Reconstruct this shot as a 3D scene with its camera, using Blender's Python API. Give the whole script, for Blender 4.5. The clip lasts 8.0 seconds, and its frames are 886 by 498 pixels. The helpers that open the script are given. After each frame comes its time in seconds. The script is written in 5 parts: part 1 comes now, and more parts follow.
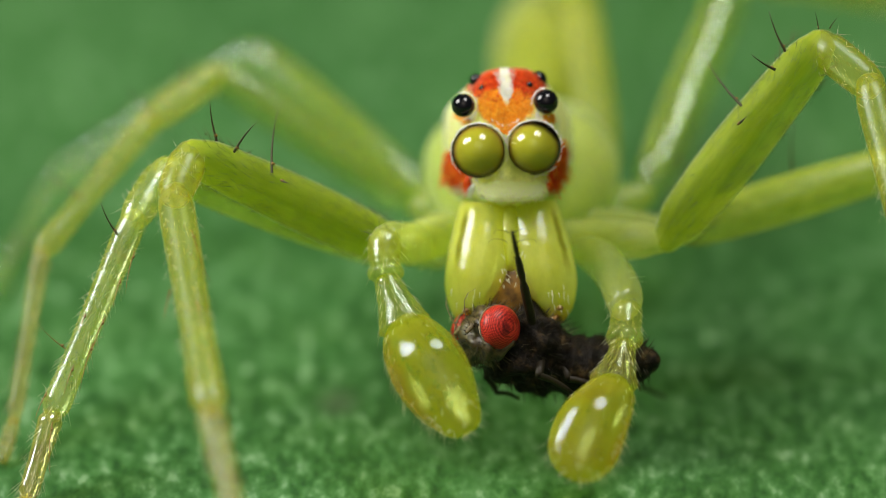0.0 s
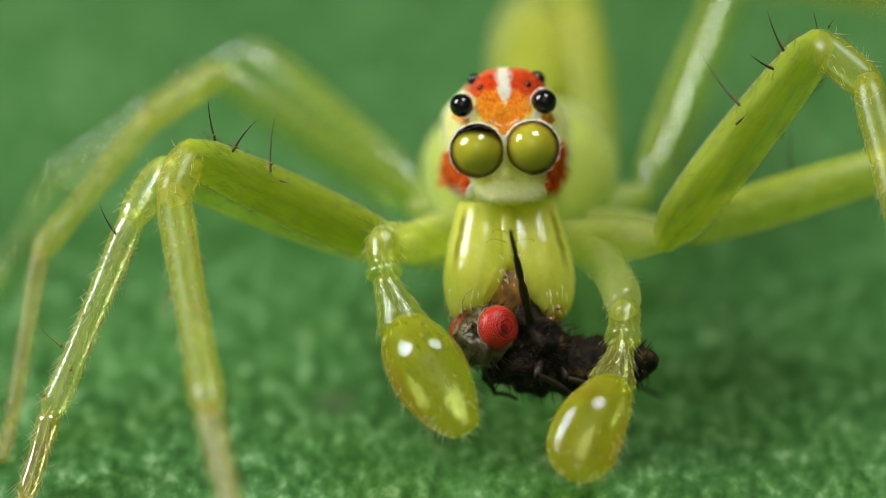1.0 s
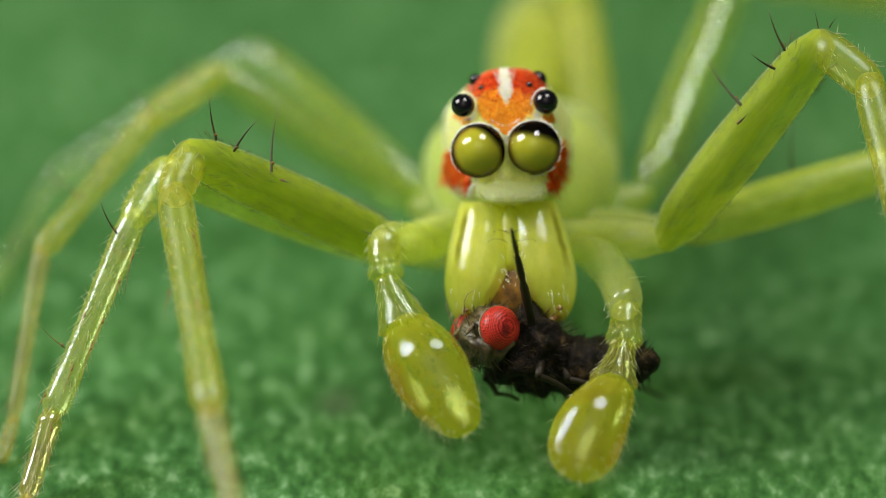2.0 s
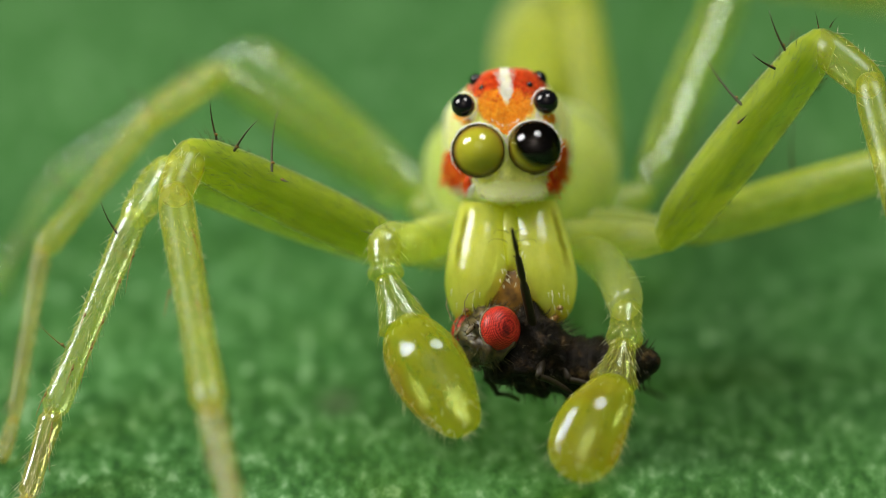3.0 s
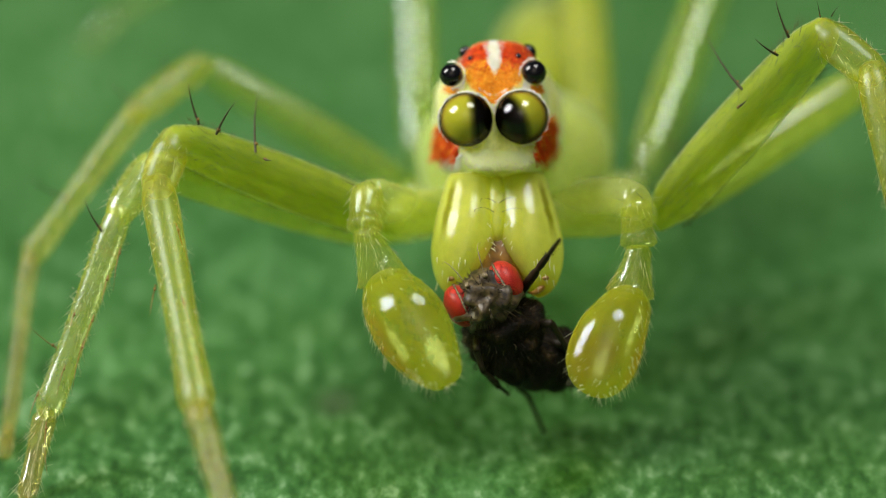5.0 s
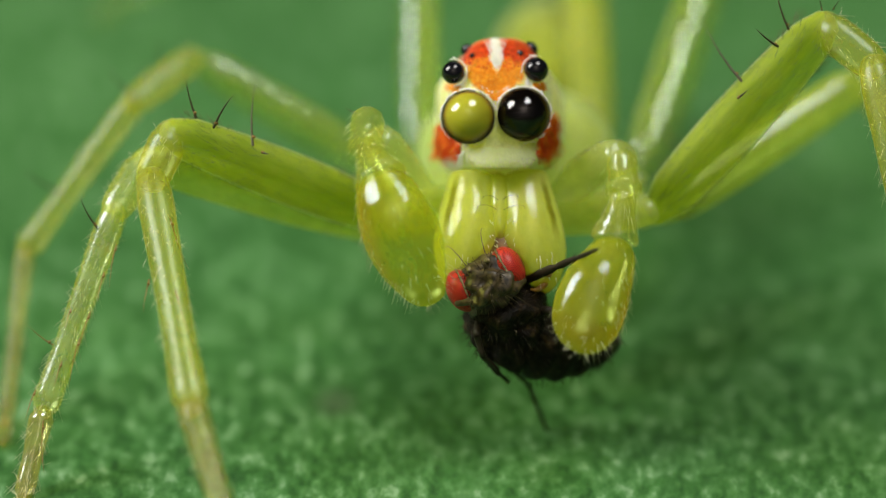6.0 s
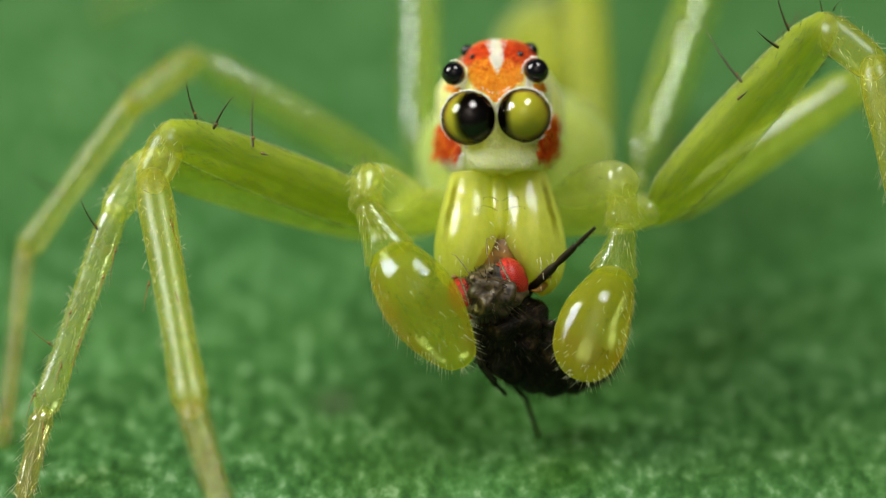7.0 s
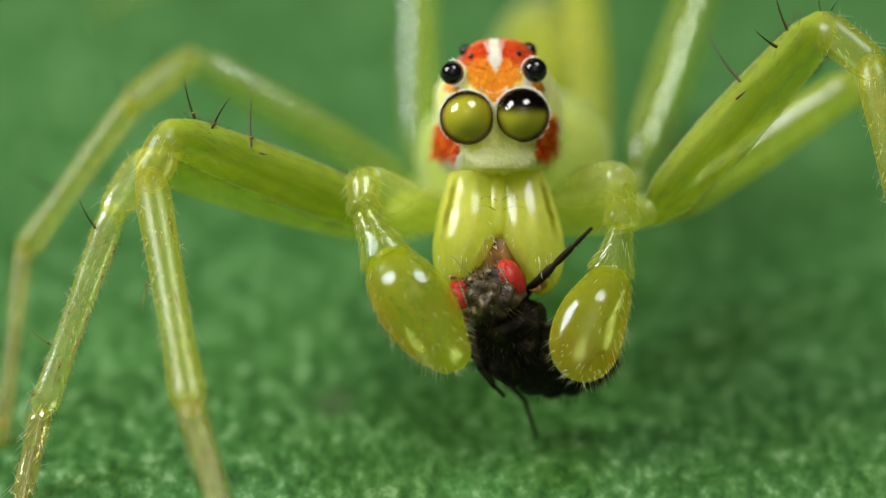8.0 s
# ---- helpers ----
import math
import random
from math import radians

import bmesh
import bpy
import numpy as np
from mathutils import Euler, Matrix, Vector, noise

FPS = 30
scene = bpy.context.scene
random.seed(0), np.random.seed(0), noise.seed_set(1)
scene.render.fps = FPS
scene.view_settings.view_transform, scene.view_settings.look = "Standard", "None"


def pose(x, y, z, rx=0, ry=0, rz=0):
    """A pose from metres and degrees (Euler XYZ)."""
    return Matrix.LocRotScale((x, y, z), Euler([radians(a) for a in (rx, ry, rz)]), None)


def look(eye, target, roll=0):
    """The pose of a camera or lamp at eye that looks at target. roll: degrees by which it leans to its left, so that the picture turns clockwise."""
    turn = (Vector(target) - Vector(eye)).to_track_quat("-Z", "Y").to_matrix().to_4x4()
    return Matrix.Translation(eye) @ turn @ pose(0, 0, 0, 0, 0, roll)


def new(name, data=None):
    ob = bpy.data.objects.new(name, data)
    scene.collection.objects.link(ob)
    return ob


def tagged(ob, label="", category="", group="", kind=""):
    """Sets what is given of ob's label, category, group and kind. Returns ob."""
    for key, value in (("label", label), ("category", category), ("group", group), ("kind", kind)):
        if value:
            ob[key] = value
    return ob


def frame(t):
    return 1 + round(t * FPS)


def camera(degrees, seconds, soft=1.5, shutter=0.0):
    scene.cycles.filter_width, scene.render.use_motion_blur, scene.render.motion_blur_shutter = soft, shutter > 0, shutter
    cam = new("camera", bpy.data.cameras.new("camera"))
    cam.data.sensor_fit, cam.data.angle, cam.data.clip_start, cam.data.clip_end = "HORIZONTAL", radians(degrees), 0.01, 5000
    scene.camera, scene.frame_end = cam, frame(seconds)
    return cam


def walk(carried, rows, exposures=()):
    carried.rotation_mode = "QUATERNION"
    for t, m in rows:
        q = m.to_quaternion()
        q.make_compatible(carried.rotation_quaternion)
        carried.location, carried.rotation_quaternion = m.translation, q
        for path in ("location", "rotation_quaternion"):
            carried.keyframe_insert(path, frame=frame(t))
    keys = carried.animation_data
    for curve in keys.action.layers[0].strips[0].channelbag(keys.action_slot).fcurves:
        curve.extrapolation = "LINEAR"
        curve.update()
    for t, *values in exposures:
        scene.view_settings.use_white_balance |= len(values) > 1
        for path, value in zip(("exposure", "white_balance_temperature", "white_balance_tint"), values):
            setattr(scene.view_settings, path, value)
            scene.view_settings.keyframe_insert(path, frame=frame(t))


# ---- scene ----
from mathutils.bvhtree import BVHTree

S = 0.001  # the place is drawn in millimetres

# ---- camera: a macro lens on a stand that creeps a hair to the right ----
PITCH = 25.0
cam = camera(6.8673, 8.0, 0.75, 0.5)
cam.data.dof.use_dof = True
cam.data.dof.focus_distance = 0.0997
cam.data.dof.aperture_fstop = 52.0
EYE = (0.0, -90.631, 45.235)


def aimed(dx):
    """The camera's pose, looking dx mm beside the middle of the scene."""
    return look([c * S for c in EYE], (dx * S, 0.0, 2.9727 * S))


walk(cam, [(0.0, aimed(0.0)), (0.5, aimed(0.0)), (1.0, aimed(0.022)), (1.5, aimed(0.011)), (2.0, aimed(0.004)),
           (3.0, aimed(0.0)), (3.5, aimed(0.0)), (4.0, aimed(0.006)), (4.5, aimed(0.027)), (5.0, aimed(0.028)),
           (6.0, aimed(0.029)), (7.0, aimed(0.030)), (7.5, aimed(0.032)), (8.0, aimed(0.050))])

# ---- light: two soft flash heads over the leaf, and weak open sky ----
world = bpy.data.worlds.new("sky")
scene.world = world
world.use_nodes = True
wn = world.node_tree
sky = wn.nodes.new("ShaderNodeTexSky")
sky.sky_type = "NISHITA"
sky.sun_disc = False
sky.air_density, sky.dust_density, sky.ozone_density = 0.5, 8.0, 0.0  # bright haze
sky.sun_elevation = radians(50)
sky.sun_rotation = radians(180)
wn.nodes["Background"].inputs["Strength"].default_value = 0.018
wn.links.new(sky.outputs[0], wn.nodes["Background"].inputs["Color"])


def flash(way, dist, w, h, watts, colour):
    lamp = bpy.data.lights.new("flash_head", "AREA")
    lamp.shape, lamp.size, lamp.size_y = "ELLIPSE", w * S, h * S
    lamp.energy, lamp.color = watts, colour
    ob = new("flash_head", lamp)
    face = Vector((0.85, 0.85, 4.0))
    ob.matrix_world = look((face + Vector(way).normalized() * dist) * S, face * S)


flash((-0.75, -0.02, 0.655), 90.0, 44.0, 54.0, 0.125, (1.0, 0.965, 0.91))
flash((0.25, -0.03, 0.967), 90.0, 50.0, 40.0, 0.068, (1.0, 0.965, 0.91))
scene.view_settings.exposure = 0.0


# ---- materials ----
def material(name):
    m = bpy.data.materials.new(name)
    m.use_nodes = True
    return m, m.node_tree.nodes, m.node_tree.links, m.node_tree.nodes["Principled BSDF"]


def noise_node(n, l, scale, detail=3.0, rough=0.55, vector=None):
    t = n.new("ShaderNodeTexNoise")
    t.inputs["Scale"].default_value, t.inputs["Detail"].default_value, t.inputs["Roughness"].default_value = scale, detail, rough
    if vector is None:
        vector = n.new("ShaderNodeTexCoord").outputs["Object"]
    l.new(vector, t.inputs["Vector"])
    return t.outputs["Fac"]


def ramp(n, l, fac, stops, smooth=False):
    r = n.new("ShaderNodeValToRGB")
    if smooth:
        r.color_ramp.interpolation = "EASE"
    els = r.color_ramp.elements
    while len(els) < len(stops):
        els.new(0.5)
    for e, (p, c) in zip(els, stops):
        e.position, e.color = p, (*c, 1.0)
    l.new(fac, r.inputs["Fac"])
    return r.outputs["Color"]


def bump(n, l, b, height, strength, distance):
    k = n.new("ShaderNodeBump")
    k.inputs["Strength"].default_value, k.inputs["Distance"].default_value = strength, distance * S
    l.new(height, k.inputs["Height"])
    l.new(k.outputs["Normal"], b.inputs["Normal"])


def flesh(name, light, dark, scale=2500.0, rough=0.3, sss=0.85, reach=0.35, clear=0.0, tint=(0.8, 0.88, 0.35), coat=0.6, relief=0.25, bend=1.0, edge=None, speck=None, thru=0.0, tip=None, stretch=0.5, mottle=1.0):
    """Translucent spider skin: two tones of mottling, soft inner light, a moist sheen; clear is the share that lets the light straight through."""
    m, n, l, b = material(name)
    co = n.new("ShaderNodeTexCoord").outputs["Object"]
    f = noise_node(n, l, scale * 0.35, 2.0, 0.55, co)
    c = ramp(n, l, f, [(0.35, dark), (0.65, light)])
    mp = n.new("ShaderNodeMapping")  # fine mottling, drawn out along the limb
    mp.inputs["Scale"].default_value = (1.0, 1.0, stretch)
    l.new(co, mp.inputs["Vector"])
    mott = n.new("ShaderNodeMix")
    mott.data_type, mott.blend_type = "RGBA", "MULTIPLY"
    mott.inputs[0].default_value = 1.0
    l.new(c, mott.inputs[6])
    l.new(ramp(n, l, noise_node(n, l, 7000.0, 4.0, 0.65, mp.outputs[0]), [(0.34, (1 - 0.26 * mottle, 1 - 0.24 * mottle, 1 - 0.34 * mottle)), (0.64, (1 + 0.08 * mottle, 1 + 0.06 * mottle, 1 + 0.04 * mottle))]), mott.inputs[7])
    c = mott.outputs[2]
    if edge:  # warmer along both flanks, or along one where a side is given
        xyz = n.new("ShaderNodeSeparateXYZ")
        l.new(co, xyz.inputs[0])
        ab = n.new("ShaderNodeMath")
        ab.operation = "MULTIPLY" if len(edge) > 3 else "ABSOLUTE"
        ab.inputs[1].default_value = edge[3] if len(edge) > 3 else 1.0
        l.new(xyz.outputs["X"], ab.inputs[0])
        ml = n.new("ShaderNodeMath")
        ml.operation = "MULTIPLY_ADD"
        ml.inputs[1].default_value = 2.0 / S
        l.new(ab.outputs[0], ml.inputs[0])
        wob = n.new("ShaderNodeMath")
        wob.operation = "MULTIPLY_ADD"
        wob.inputs[1].default_value, wob.inputs[2].default_value = 0.5, -0.25
        l.new(noise_node(n, l, scale, 2.0, 0.5, co), wob.inputs[0])
        l.new(wob.outputs[0], ml.inputs[2])
        mix = n.new("ShaderNodeMix")
        mix.data_type = "RGBA"
        l.new(ramp(n, l, ml.outputs[0], [(edge[1], (0, 0, 0)), (edge[2], (1, 1, 1))]), mix.inputs[0])
        l.new(c, mix.inputs[6])
        mix.inputs[7].default_value = (*edge[0], 1)
        c = mix.outputs[2]
    if tip:  # another tone towards the far end
        xyz = n.new("ShaderNodeSeparateXYZ")
        l.new(co, xyz.inputs[0])
        mr = n.new("ShaderNodeMapRange")
        mr.inputs["From Min"].default_value, mr.inputs["From Max"].default_value = tip[1] * S, tip[2] * S
        mr.inputs["To Max"].default_value = tip[3] if len(tip) > 3 else 1.0
        l.new(xyz.outputs["Z"], mr.inputs["Value"])
        mix = n.new("ShaderNodeMix")
        mix.data_type = "RGBA"
        l.new(mr.outputs[0], mix.inputs[0])
        l.new(c, mix.inputs[6])
        mix.inputs[7].default_value = (*tip[0], 1)
        c = mix.outputs[2]
    if speck:  # sparse brown dots
        v = n.new("ShaderNodeTexVoronoi")
        v.inputs["Scale"].default_value = 3600.0
        l.new(co, v.inputs["Vector"])
        mix = n.new("ShaderNodeMix")
        mix.data_type = "RGBA"
        l.new(ramp(n, l, v.outputs["Distance"], [(0.06, (1, 1, 1)), (0.13, (0, 0, 0))]), mix.inputs[0])
        l.new(c, mix.inputs[6])
        mix.inputs[7].default_value = (*speck, 1)
        c = mix.outputs[2]
    l.new(c, b.inputs["Base Color"])
    b.inputs["Subsurface Weight"].default_value = sss
    b.inputs["Subsurface Radius"].default_value = (1.0, 0.95, 0.35)
    b.inputs["Subsurface Scale"].default_value = reach * S
    b.inputs["Specular IOR Level"].default_value = 0.0
    out = b.outputs[0]
    if thru:
        t = n.new("ShaderNodeBsdfTranslucent")
        l.new(c, t.inputs["Color"])
        mix = n.new("ShaderNodeMixShader")
        mix.inputs[0].default_value = thru
        l.new(out, mix.inputs[1])
        l.new(t.outputs[0], mix.inputs[2])
        out = mix.outputs[0]
    if clear:
        if bend > 1.0:
            t = n.new("ShaderNodeBsdfRefraction")
            t.inputs["Roughness"].default_value, t.inputs["IOR"].default_value = 0.28, bend
        else:
            t = n.new("ShaderNodeBsdfTransparent")
        t.inputs["Color"].default_value = (*tint, 1)
        mix = n.new("ShaderNodeMixShader")
        mix.inputs[0].default_value = clear
        l.new(out, mix.inputs[1])
        l.new(t.outputs[0], mix.inputs[2])
        out = mix.outputs[0]
    grain = n.new("ShaderNodeBump")
    grain.inputs["Strength"].default_value, grain.inputs["Distance"].default_value = min(relief, 1.0), 0.02 * max(relief, 1.0) * S
    l.new(noise_node(n, l, scale * 2.2, 3.0, 0.6, co), grain.inputs["Height"])
    gloss = n.new("ShaderNodeBsdfGlossy")
    gloss.inputs["Roughness"].default_value = rough
    gloss.inputs["Color"].default_value = (0.80, 0.92, 0.97, 1)
    l.new(grain.outputs[0], gloss.inputs["Normal"])
    l.new(grain.outputs[0], b.inputs["Normal"])
    base = (0.75 * coat / (2.0 + 0.75 * coat)) ** 2  # the sheen seen straight on, rising towards the edge
    lw = n.new("ShaderNodeLayerWeight")
    lw.inputs["Blend"].default_value = 0.5
    po = n.new("ShaderNodeMath")
    po.operation = "POWER"
    po.inputs[1].default_value = 5.0
    l.new(lw.outputs["Facing"], po.inputs[0])
    fr = n.new("ShaderNodeMath")
    fr.operation = "MULTIPLY_ADD"
    fr.inputs[1].default_value, fr.inputs[2].default_value = 0.6 * (1.0 - base), base
    l.new(po.outputs[0], fr.inputs[0])
    mix = n.new("ShaderNodeMixShader")
    l.new(fr.outputs[0], mix.inputs[0])
    l.new(out, mix.inputs[1])
    l.new(gloss.outputs[0], mix.inputs[2])
    l.new(mix.outputs[0], n["Material Output"].inputs["Surface"])
    return m


def shade_line(m, u, v0, v1, half, colour):
    """An inner shade line painted into a limb's skin: at the share u of its girth, from v0 to v1 of its length."""
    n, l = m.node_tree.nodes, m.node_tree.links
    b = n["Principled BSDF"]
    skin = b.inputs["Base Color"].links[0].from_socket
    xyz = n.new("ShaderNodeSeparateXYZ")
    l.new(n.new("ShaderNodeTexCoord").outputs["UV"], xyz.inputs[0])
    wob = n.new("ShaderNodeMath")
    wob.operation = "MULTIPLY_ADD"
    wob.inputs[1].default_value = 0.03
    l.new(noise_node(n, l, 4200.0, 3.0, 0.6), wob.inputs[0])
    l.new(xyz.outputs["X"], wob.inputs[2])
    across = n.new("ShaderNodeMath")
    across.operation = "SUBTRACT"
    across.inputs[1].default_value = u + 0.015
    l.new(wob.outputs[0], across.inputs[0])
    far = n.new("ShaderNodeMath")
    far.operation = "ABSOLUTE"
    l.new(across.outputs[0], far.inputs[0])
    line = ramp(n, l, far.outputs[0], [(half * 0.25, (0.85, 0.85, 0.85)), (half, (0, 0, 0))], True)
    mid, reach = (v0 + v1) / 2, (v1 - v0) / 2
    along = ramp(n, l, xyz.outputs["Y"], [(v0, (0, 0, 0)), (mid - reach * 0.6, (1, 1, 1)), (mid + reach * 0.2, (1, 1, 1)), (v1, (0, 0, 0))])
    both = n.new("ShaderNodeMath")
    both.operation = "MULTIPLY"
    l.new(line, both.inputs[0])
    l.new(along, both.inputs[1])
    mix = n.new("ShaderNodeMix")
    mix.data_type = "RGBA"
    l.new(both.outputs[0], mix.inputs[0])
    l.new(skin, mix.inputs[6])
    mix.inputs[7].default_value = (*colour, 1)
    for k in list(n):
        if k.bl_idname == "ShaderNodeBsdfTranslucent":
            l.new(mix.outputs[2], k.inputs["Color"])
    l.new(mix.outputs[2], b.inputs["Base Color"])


def plain(name, colour, rough=0.5, spec=0.5, spread=0.25, scale=6000.0, coat=0.0):
    m, n, l, b = material(name)
    f = noise_node(n, l, scale, 2.0)
    lo = tuple(c * (1 - spread) for c in colour)
    hi = tuple(min(1.0, c * (1 + spread)) for c in colour)
    l.new(ramp(n, l, f, [(0.3, lo), (0.7, hi)]), b.inputs["Base Color"])
    b.inputs["Roughness"].default_value = rough
    b.inputs["Specular IOR Level"].default_value = spec
    b.inputs["Coat Weight"].default_value = coat
    b.inputs["Coat Roughness"].default_value = 0.03
    return m


FEMUR = flesh("green_skin", (0.70, 0.80, 0.12), (0.58, 0.69, 0.08), stretch=0.12, coat=0.2, rough=0.45, clear=0.64, tint=(0.94, 0.98, 0.55), relief=1.0, scale=4000.0, thru=0.6)
FARFEMUR = flesh("faded_green_skin", (0.62, 0.72, 0.32), (0.52, 0.63, 0.23), coat=0.7, rough=0.12, clear=0.92, tint=(0.95, 0.98, 0.70), relief=0.1, thru=0.3)
SIDEFEMUR = flesh("clear_green_skin", (0.74, 0.82, 0.18), (0.64, 0.74, 0.12), coat=0.75, rough=0.15, clear=0.66, tint=(0.92, 0.98, 0.55), thru=0.5, relief=0.15)
REARFEMUR = flesh("olive_skin", (0.60, 0.62, 0.12), (0.48, 0.52, 0.08), coat=0.35, rough=0.35, clear=0.62, tint=(0.92, 0.96, 0.5), thru=0.3, reach=0.9)
MUSCLE = flesh("green_muscle", stretch=0.12, light=(0.50, 0.63, 0.07), dark=(0.36, 0.48, 0.04), scale=9000.0, coat=0.03, rough=0.6, clear=0.50, tint=(0.86, 0.95, 0.38), reach=0.9, thru=0.55)
FARMUSCLE = flesh("pale_muscle", (0.68, 0.76, 0.24), (0.58, 0.68, 0.16), scale=7000.0, coat=0.05, rough=0.6, clear=0.82, tint=(0.94, 0.97, 0.68), reach=0.9, thru=0.4)
SHIN = flesh("pale_green_skin", (0.90, 0.92, 0.42), (0.80, 0.83, 0.28), rough=0.18, coat=0.95, clear=0.80, tint=(0.96, 0.98, 0.66), speck=(0.32, 0.16, 0.03), relief=0.12, scale=2600.0, thru=0.4, edge=((0.84, 0.76, 0.08), 0.28, 0.38))
AMBERSHIN = flesh("amber_skin", (0.80, 0.68, 0.24), (0.60, 0.46, 0.10), rough=0.14, coat=1.1, clear=0.80, tint=(0.98, 0.94, 0.62), speck=(0.30, 0.13, 0.03), relief=0.12, scale=2600.0, thru=0.3)
PALPROOT = flesh("glassy_green_skin", (0.84, 0.90, 0.34), (0.74, 0.80, 0.24), rough=0.16, coat=0.6, clear=0.76, tint=(0.95, 0.98, 0.66), relief=0.9, scale=2600.0, thru=0.4, reach=0.9, mottle=0.5)
COXA = flesh("clear_joint_skin", (0.88, 0.97, 0.36), (0.80, 0.90, 0.25), rough=0.2, coat=0.5, clear=0.60, tint=(0.95, 0.98, 0.62), relief=0.9, scale=2600.0, thru=0.45, reach=0.9, mottle=0.5)
PALP = flesh("yellow_green_skin", (0.78, 0.78, 0.20), (0.64, 0.66, 0.12), rough=0.13, coat=0.65, clear=0.83, tint=(0.95, 0.98, 0.62), edge=((0.80, 0.52, 0.02), 0.46, 0.80), relief=1.3, scale=1700.0, thru=0.4)
LEFTTIP = flesh("left_palp_skin", (0.72, 0.67, 0.05), (0.58, 0.55, 0.03), rough=0.11, coat=0.62, clear=0.76, tint=(0.91, 0.96, 0.45), edge=((0.80, 0.34, 0.015), 0.45, 1.05, 1.0), relief=0.8, scale=1500.0, thru=0.3, reach=1.2, mottle=0.5)
RIGHTTIP = flesh("right_palp_skin", (0.70, 0.63, 0.05), (0.57, 0.52, 0.03), rough=0.11, coat=0.62, clear=0.74, tint=(0.91, 0.96, 0.45), edge=((0.80, 0.34, 0.015), 0.45, 1.05, -1.0), relief=0.8, scale=1500.0, thru=0.3, reach=1.2, mottle=0.5)
JAW = flesh("lime_skin", (0.88, 0.92, 0.19), (0.79, 0.84, 0.11), rough=0.12, coat=0.58, clear=0.48, tint=(0.95, 0.96, 0.42), edge=((0.68, 0.52, 0.02), 1.30, 1.75), tip=((0.66, 0.42, 0.03), -1.38, -1.70), relief=0.7, scale=2800.0, thru=0.25, reach=1.2, mottle=0.45)
# olive streak in the jaw colour stands in for a groove's inner shadow
shade_line(JAW, 0.872, 0.03, 0.62, 0.034, (0.20, 0.17, 0.008))
DULLSHIN = flesh("dull_green_skin", (0.84, 0.78, 0.26), (0.68, 0.66, 0.14), rough=0.28, coat=0.5, clear=0.82, tint=(0.96, 0.97, 0.60), speck=(0.32, 0.16, 0.03), relief=0.15, scale=2600.0, thru=0.4, edge=((0.74, 0.60, 0.05), 0.30, 0.44))
DULLAMBER = flesh("dull_amber_skin", (0.74, 0.62, 0.24), (0.54, 0.42, 0.12), rough=0.3, coat=0.4, clear=0.84, tint=(0.97, 0.93, 0.66), speck=(0.30, 0.13, 0.03), relief=0.12, scale=2600.0, thru=0.3)
SHELL = flesh("carapace_skin", (0.53, 0.64, 0.15), (0.43, 0.55, 0.10), rough=0.45, coat=0.3, clear=0.30, tint=(0.9, 0.95, 0.5), thru=0.2, reach=1.2, mottle=0.4)
BELLY = flesh("abdomen_skin", (0.41, 0.46, 0.06), (0.31, 0.37, 0.04), rough=0.45, coat=0.2, clear=0.35, tint=(0.9, 0.93, 0.45), thru=0.2, reach=1.2, mottle=0.5)
SPINE = plain("spine_brown", (0.05, 0.045, 0.02), 0.4)
HAIR = plain("pale_hair", (0.55, 0.55, 0.35), 0.4)
FINE = plain("dark_hair", (0.06, 0.08, 0.018), 0.5)
RED = plain("red_scale", (0.86, 0.075, 0.010), 0.6, 0.2, 0.45)
ORANGE = plain("orange_scale", (1.0, 0.29, 0.012), 0.6, 0.2, 0.4)
CREAM = plain("cream_scale", (0.90, 0.98, 0.46), 0.5)
DARKRED = plain("dark_red_scale", (0.20, 0.012, 0.005), 0.6, 0.2)
YELLOW = plain("yellow_scale", (0.95, 0.55, 0.06), 0.5)
WHITE = plain("white_scale", (0.95, 0.96, 0.78), 0.5)
BLACK = plain("black_eye", (0.004, 0.004, 0.005), 0.12, 0.35, coat=0.25)
RIM = plain("dark_rim", (0.03, 0.025, 0.008), 0.4)
def fly_cuticle():
    """Near-black cuticle with brown patches and a knobbly relief."""
    m, n, l, b = material("fly_cuticle")
    co = n.new("ShaderNodeTexCoord").outputs["Object"]
    f = noise_node(n, l, 5200.0, 4.0, 0.7, co)
    l.new(ramp(n, l, f, [(0.38, (0.003, 0.0025, 0.0015)), (0.55, (0.009, 0.006, 0.003)), (0.67, (0.05, 0.032, 0.013)), (0.80, (0.15, 0.10, 0.045))]), b.inputs["Base Color"])
    b.inputs["Roughness"].default_value = 0.5
    b.inputs["Specular IOR Level"].default_value = 0.14
    bump(n, l, b, noise_node(n, l, 16000.0, 4.0, 0.65, co), 1.0, 0.05)
    return m


FLYSKIN = fly_cuticle()
FLYPALE = plain("fly_face", (0.050, 0.036, 0.015), 0.42, 0.4, 0.9, 11000.0)
FLYRIM = plain("fly_margin", (0.15, 0.12, 0.065), 0.5, 0.3, 0.5, 16000.0)
FLYLEG = plain("fly_leg", (0.018, 0.014, 0.007), 0.5, 0.25)
AMBERSPINE = plain("spine_amber", (0.22, 0.13, 0.03), 0.4)
MOUTH = plain("mouth_brown", (0.15, 0.075, 0.008), 0.4, 0.3, 0.8, 5000.0)
SOCKET = plain("amber_socket", (0.20, 0.11, 0.02), 0.4)
FANG = plain("fang_brown", (0.35, 0.17, 0.02), 0.3)


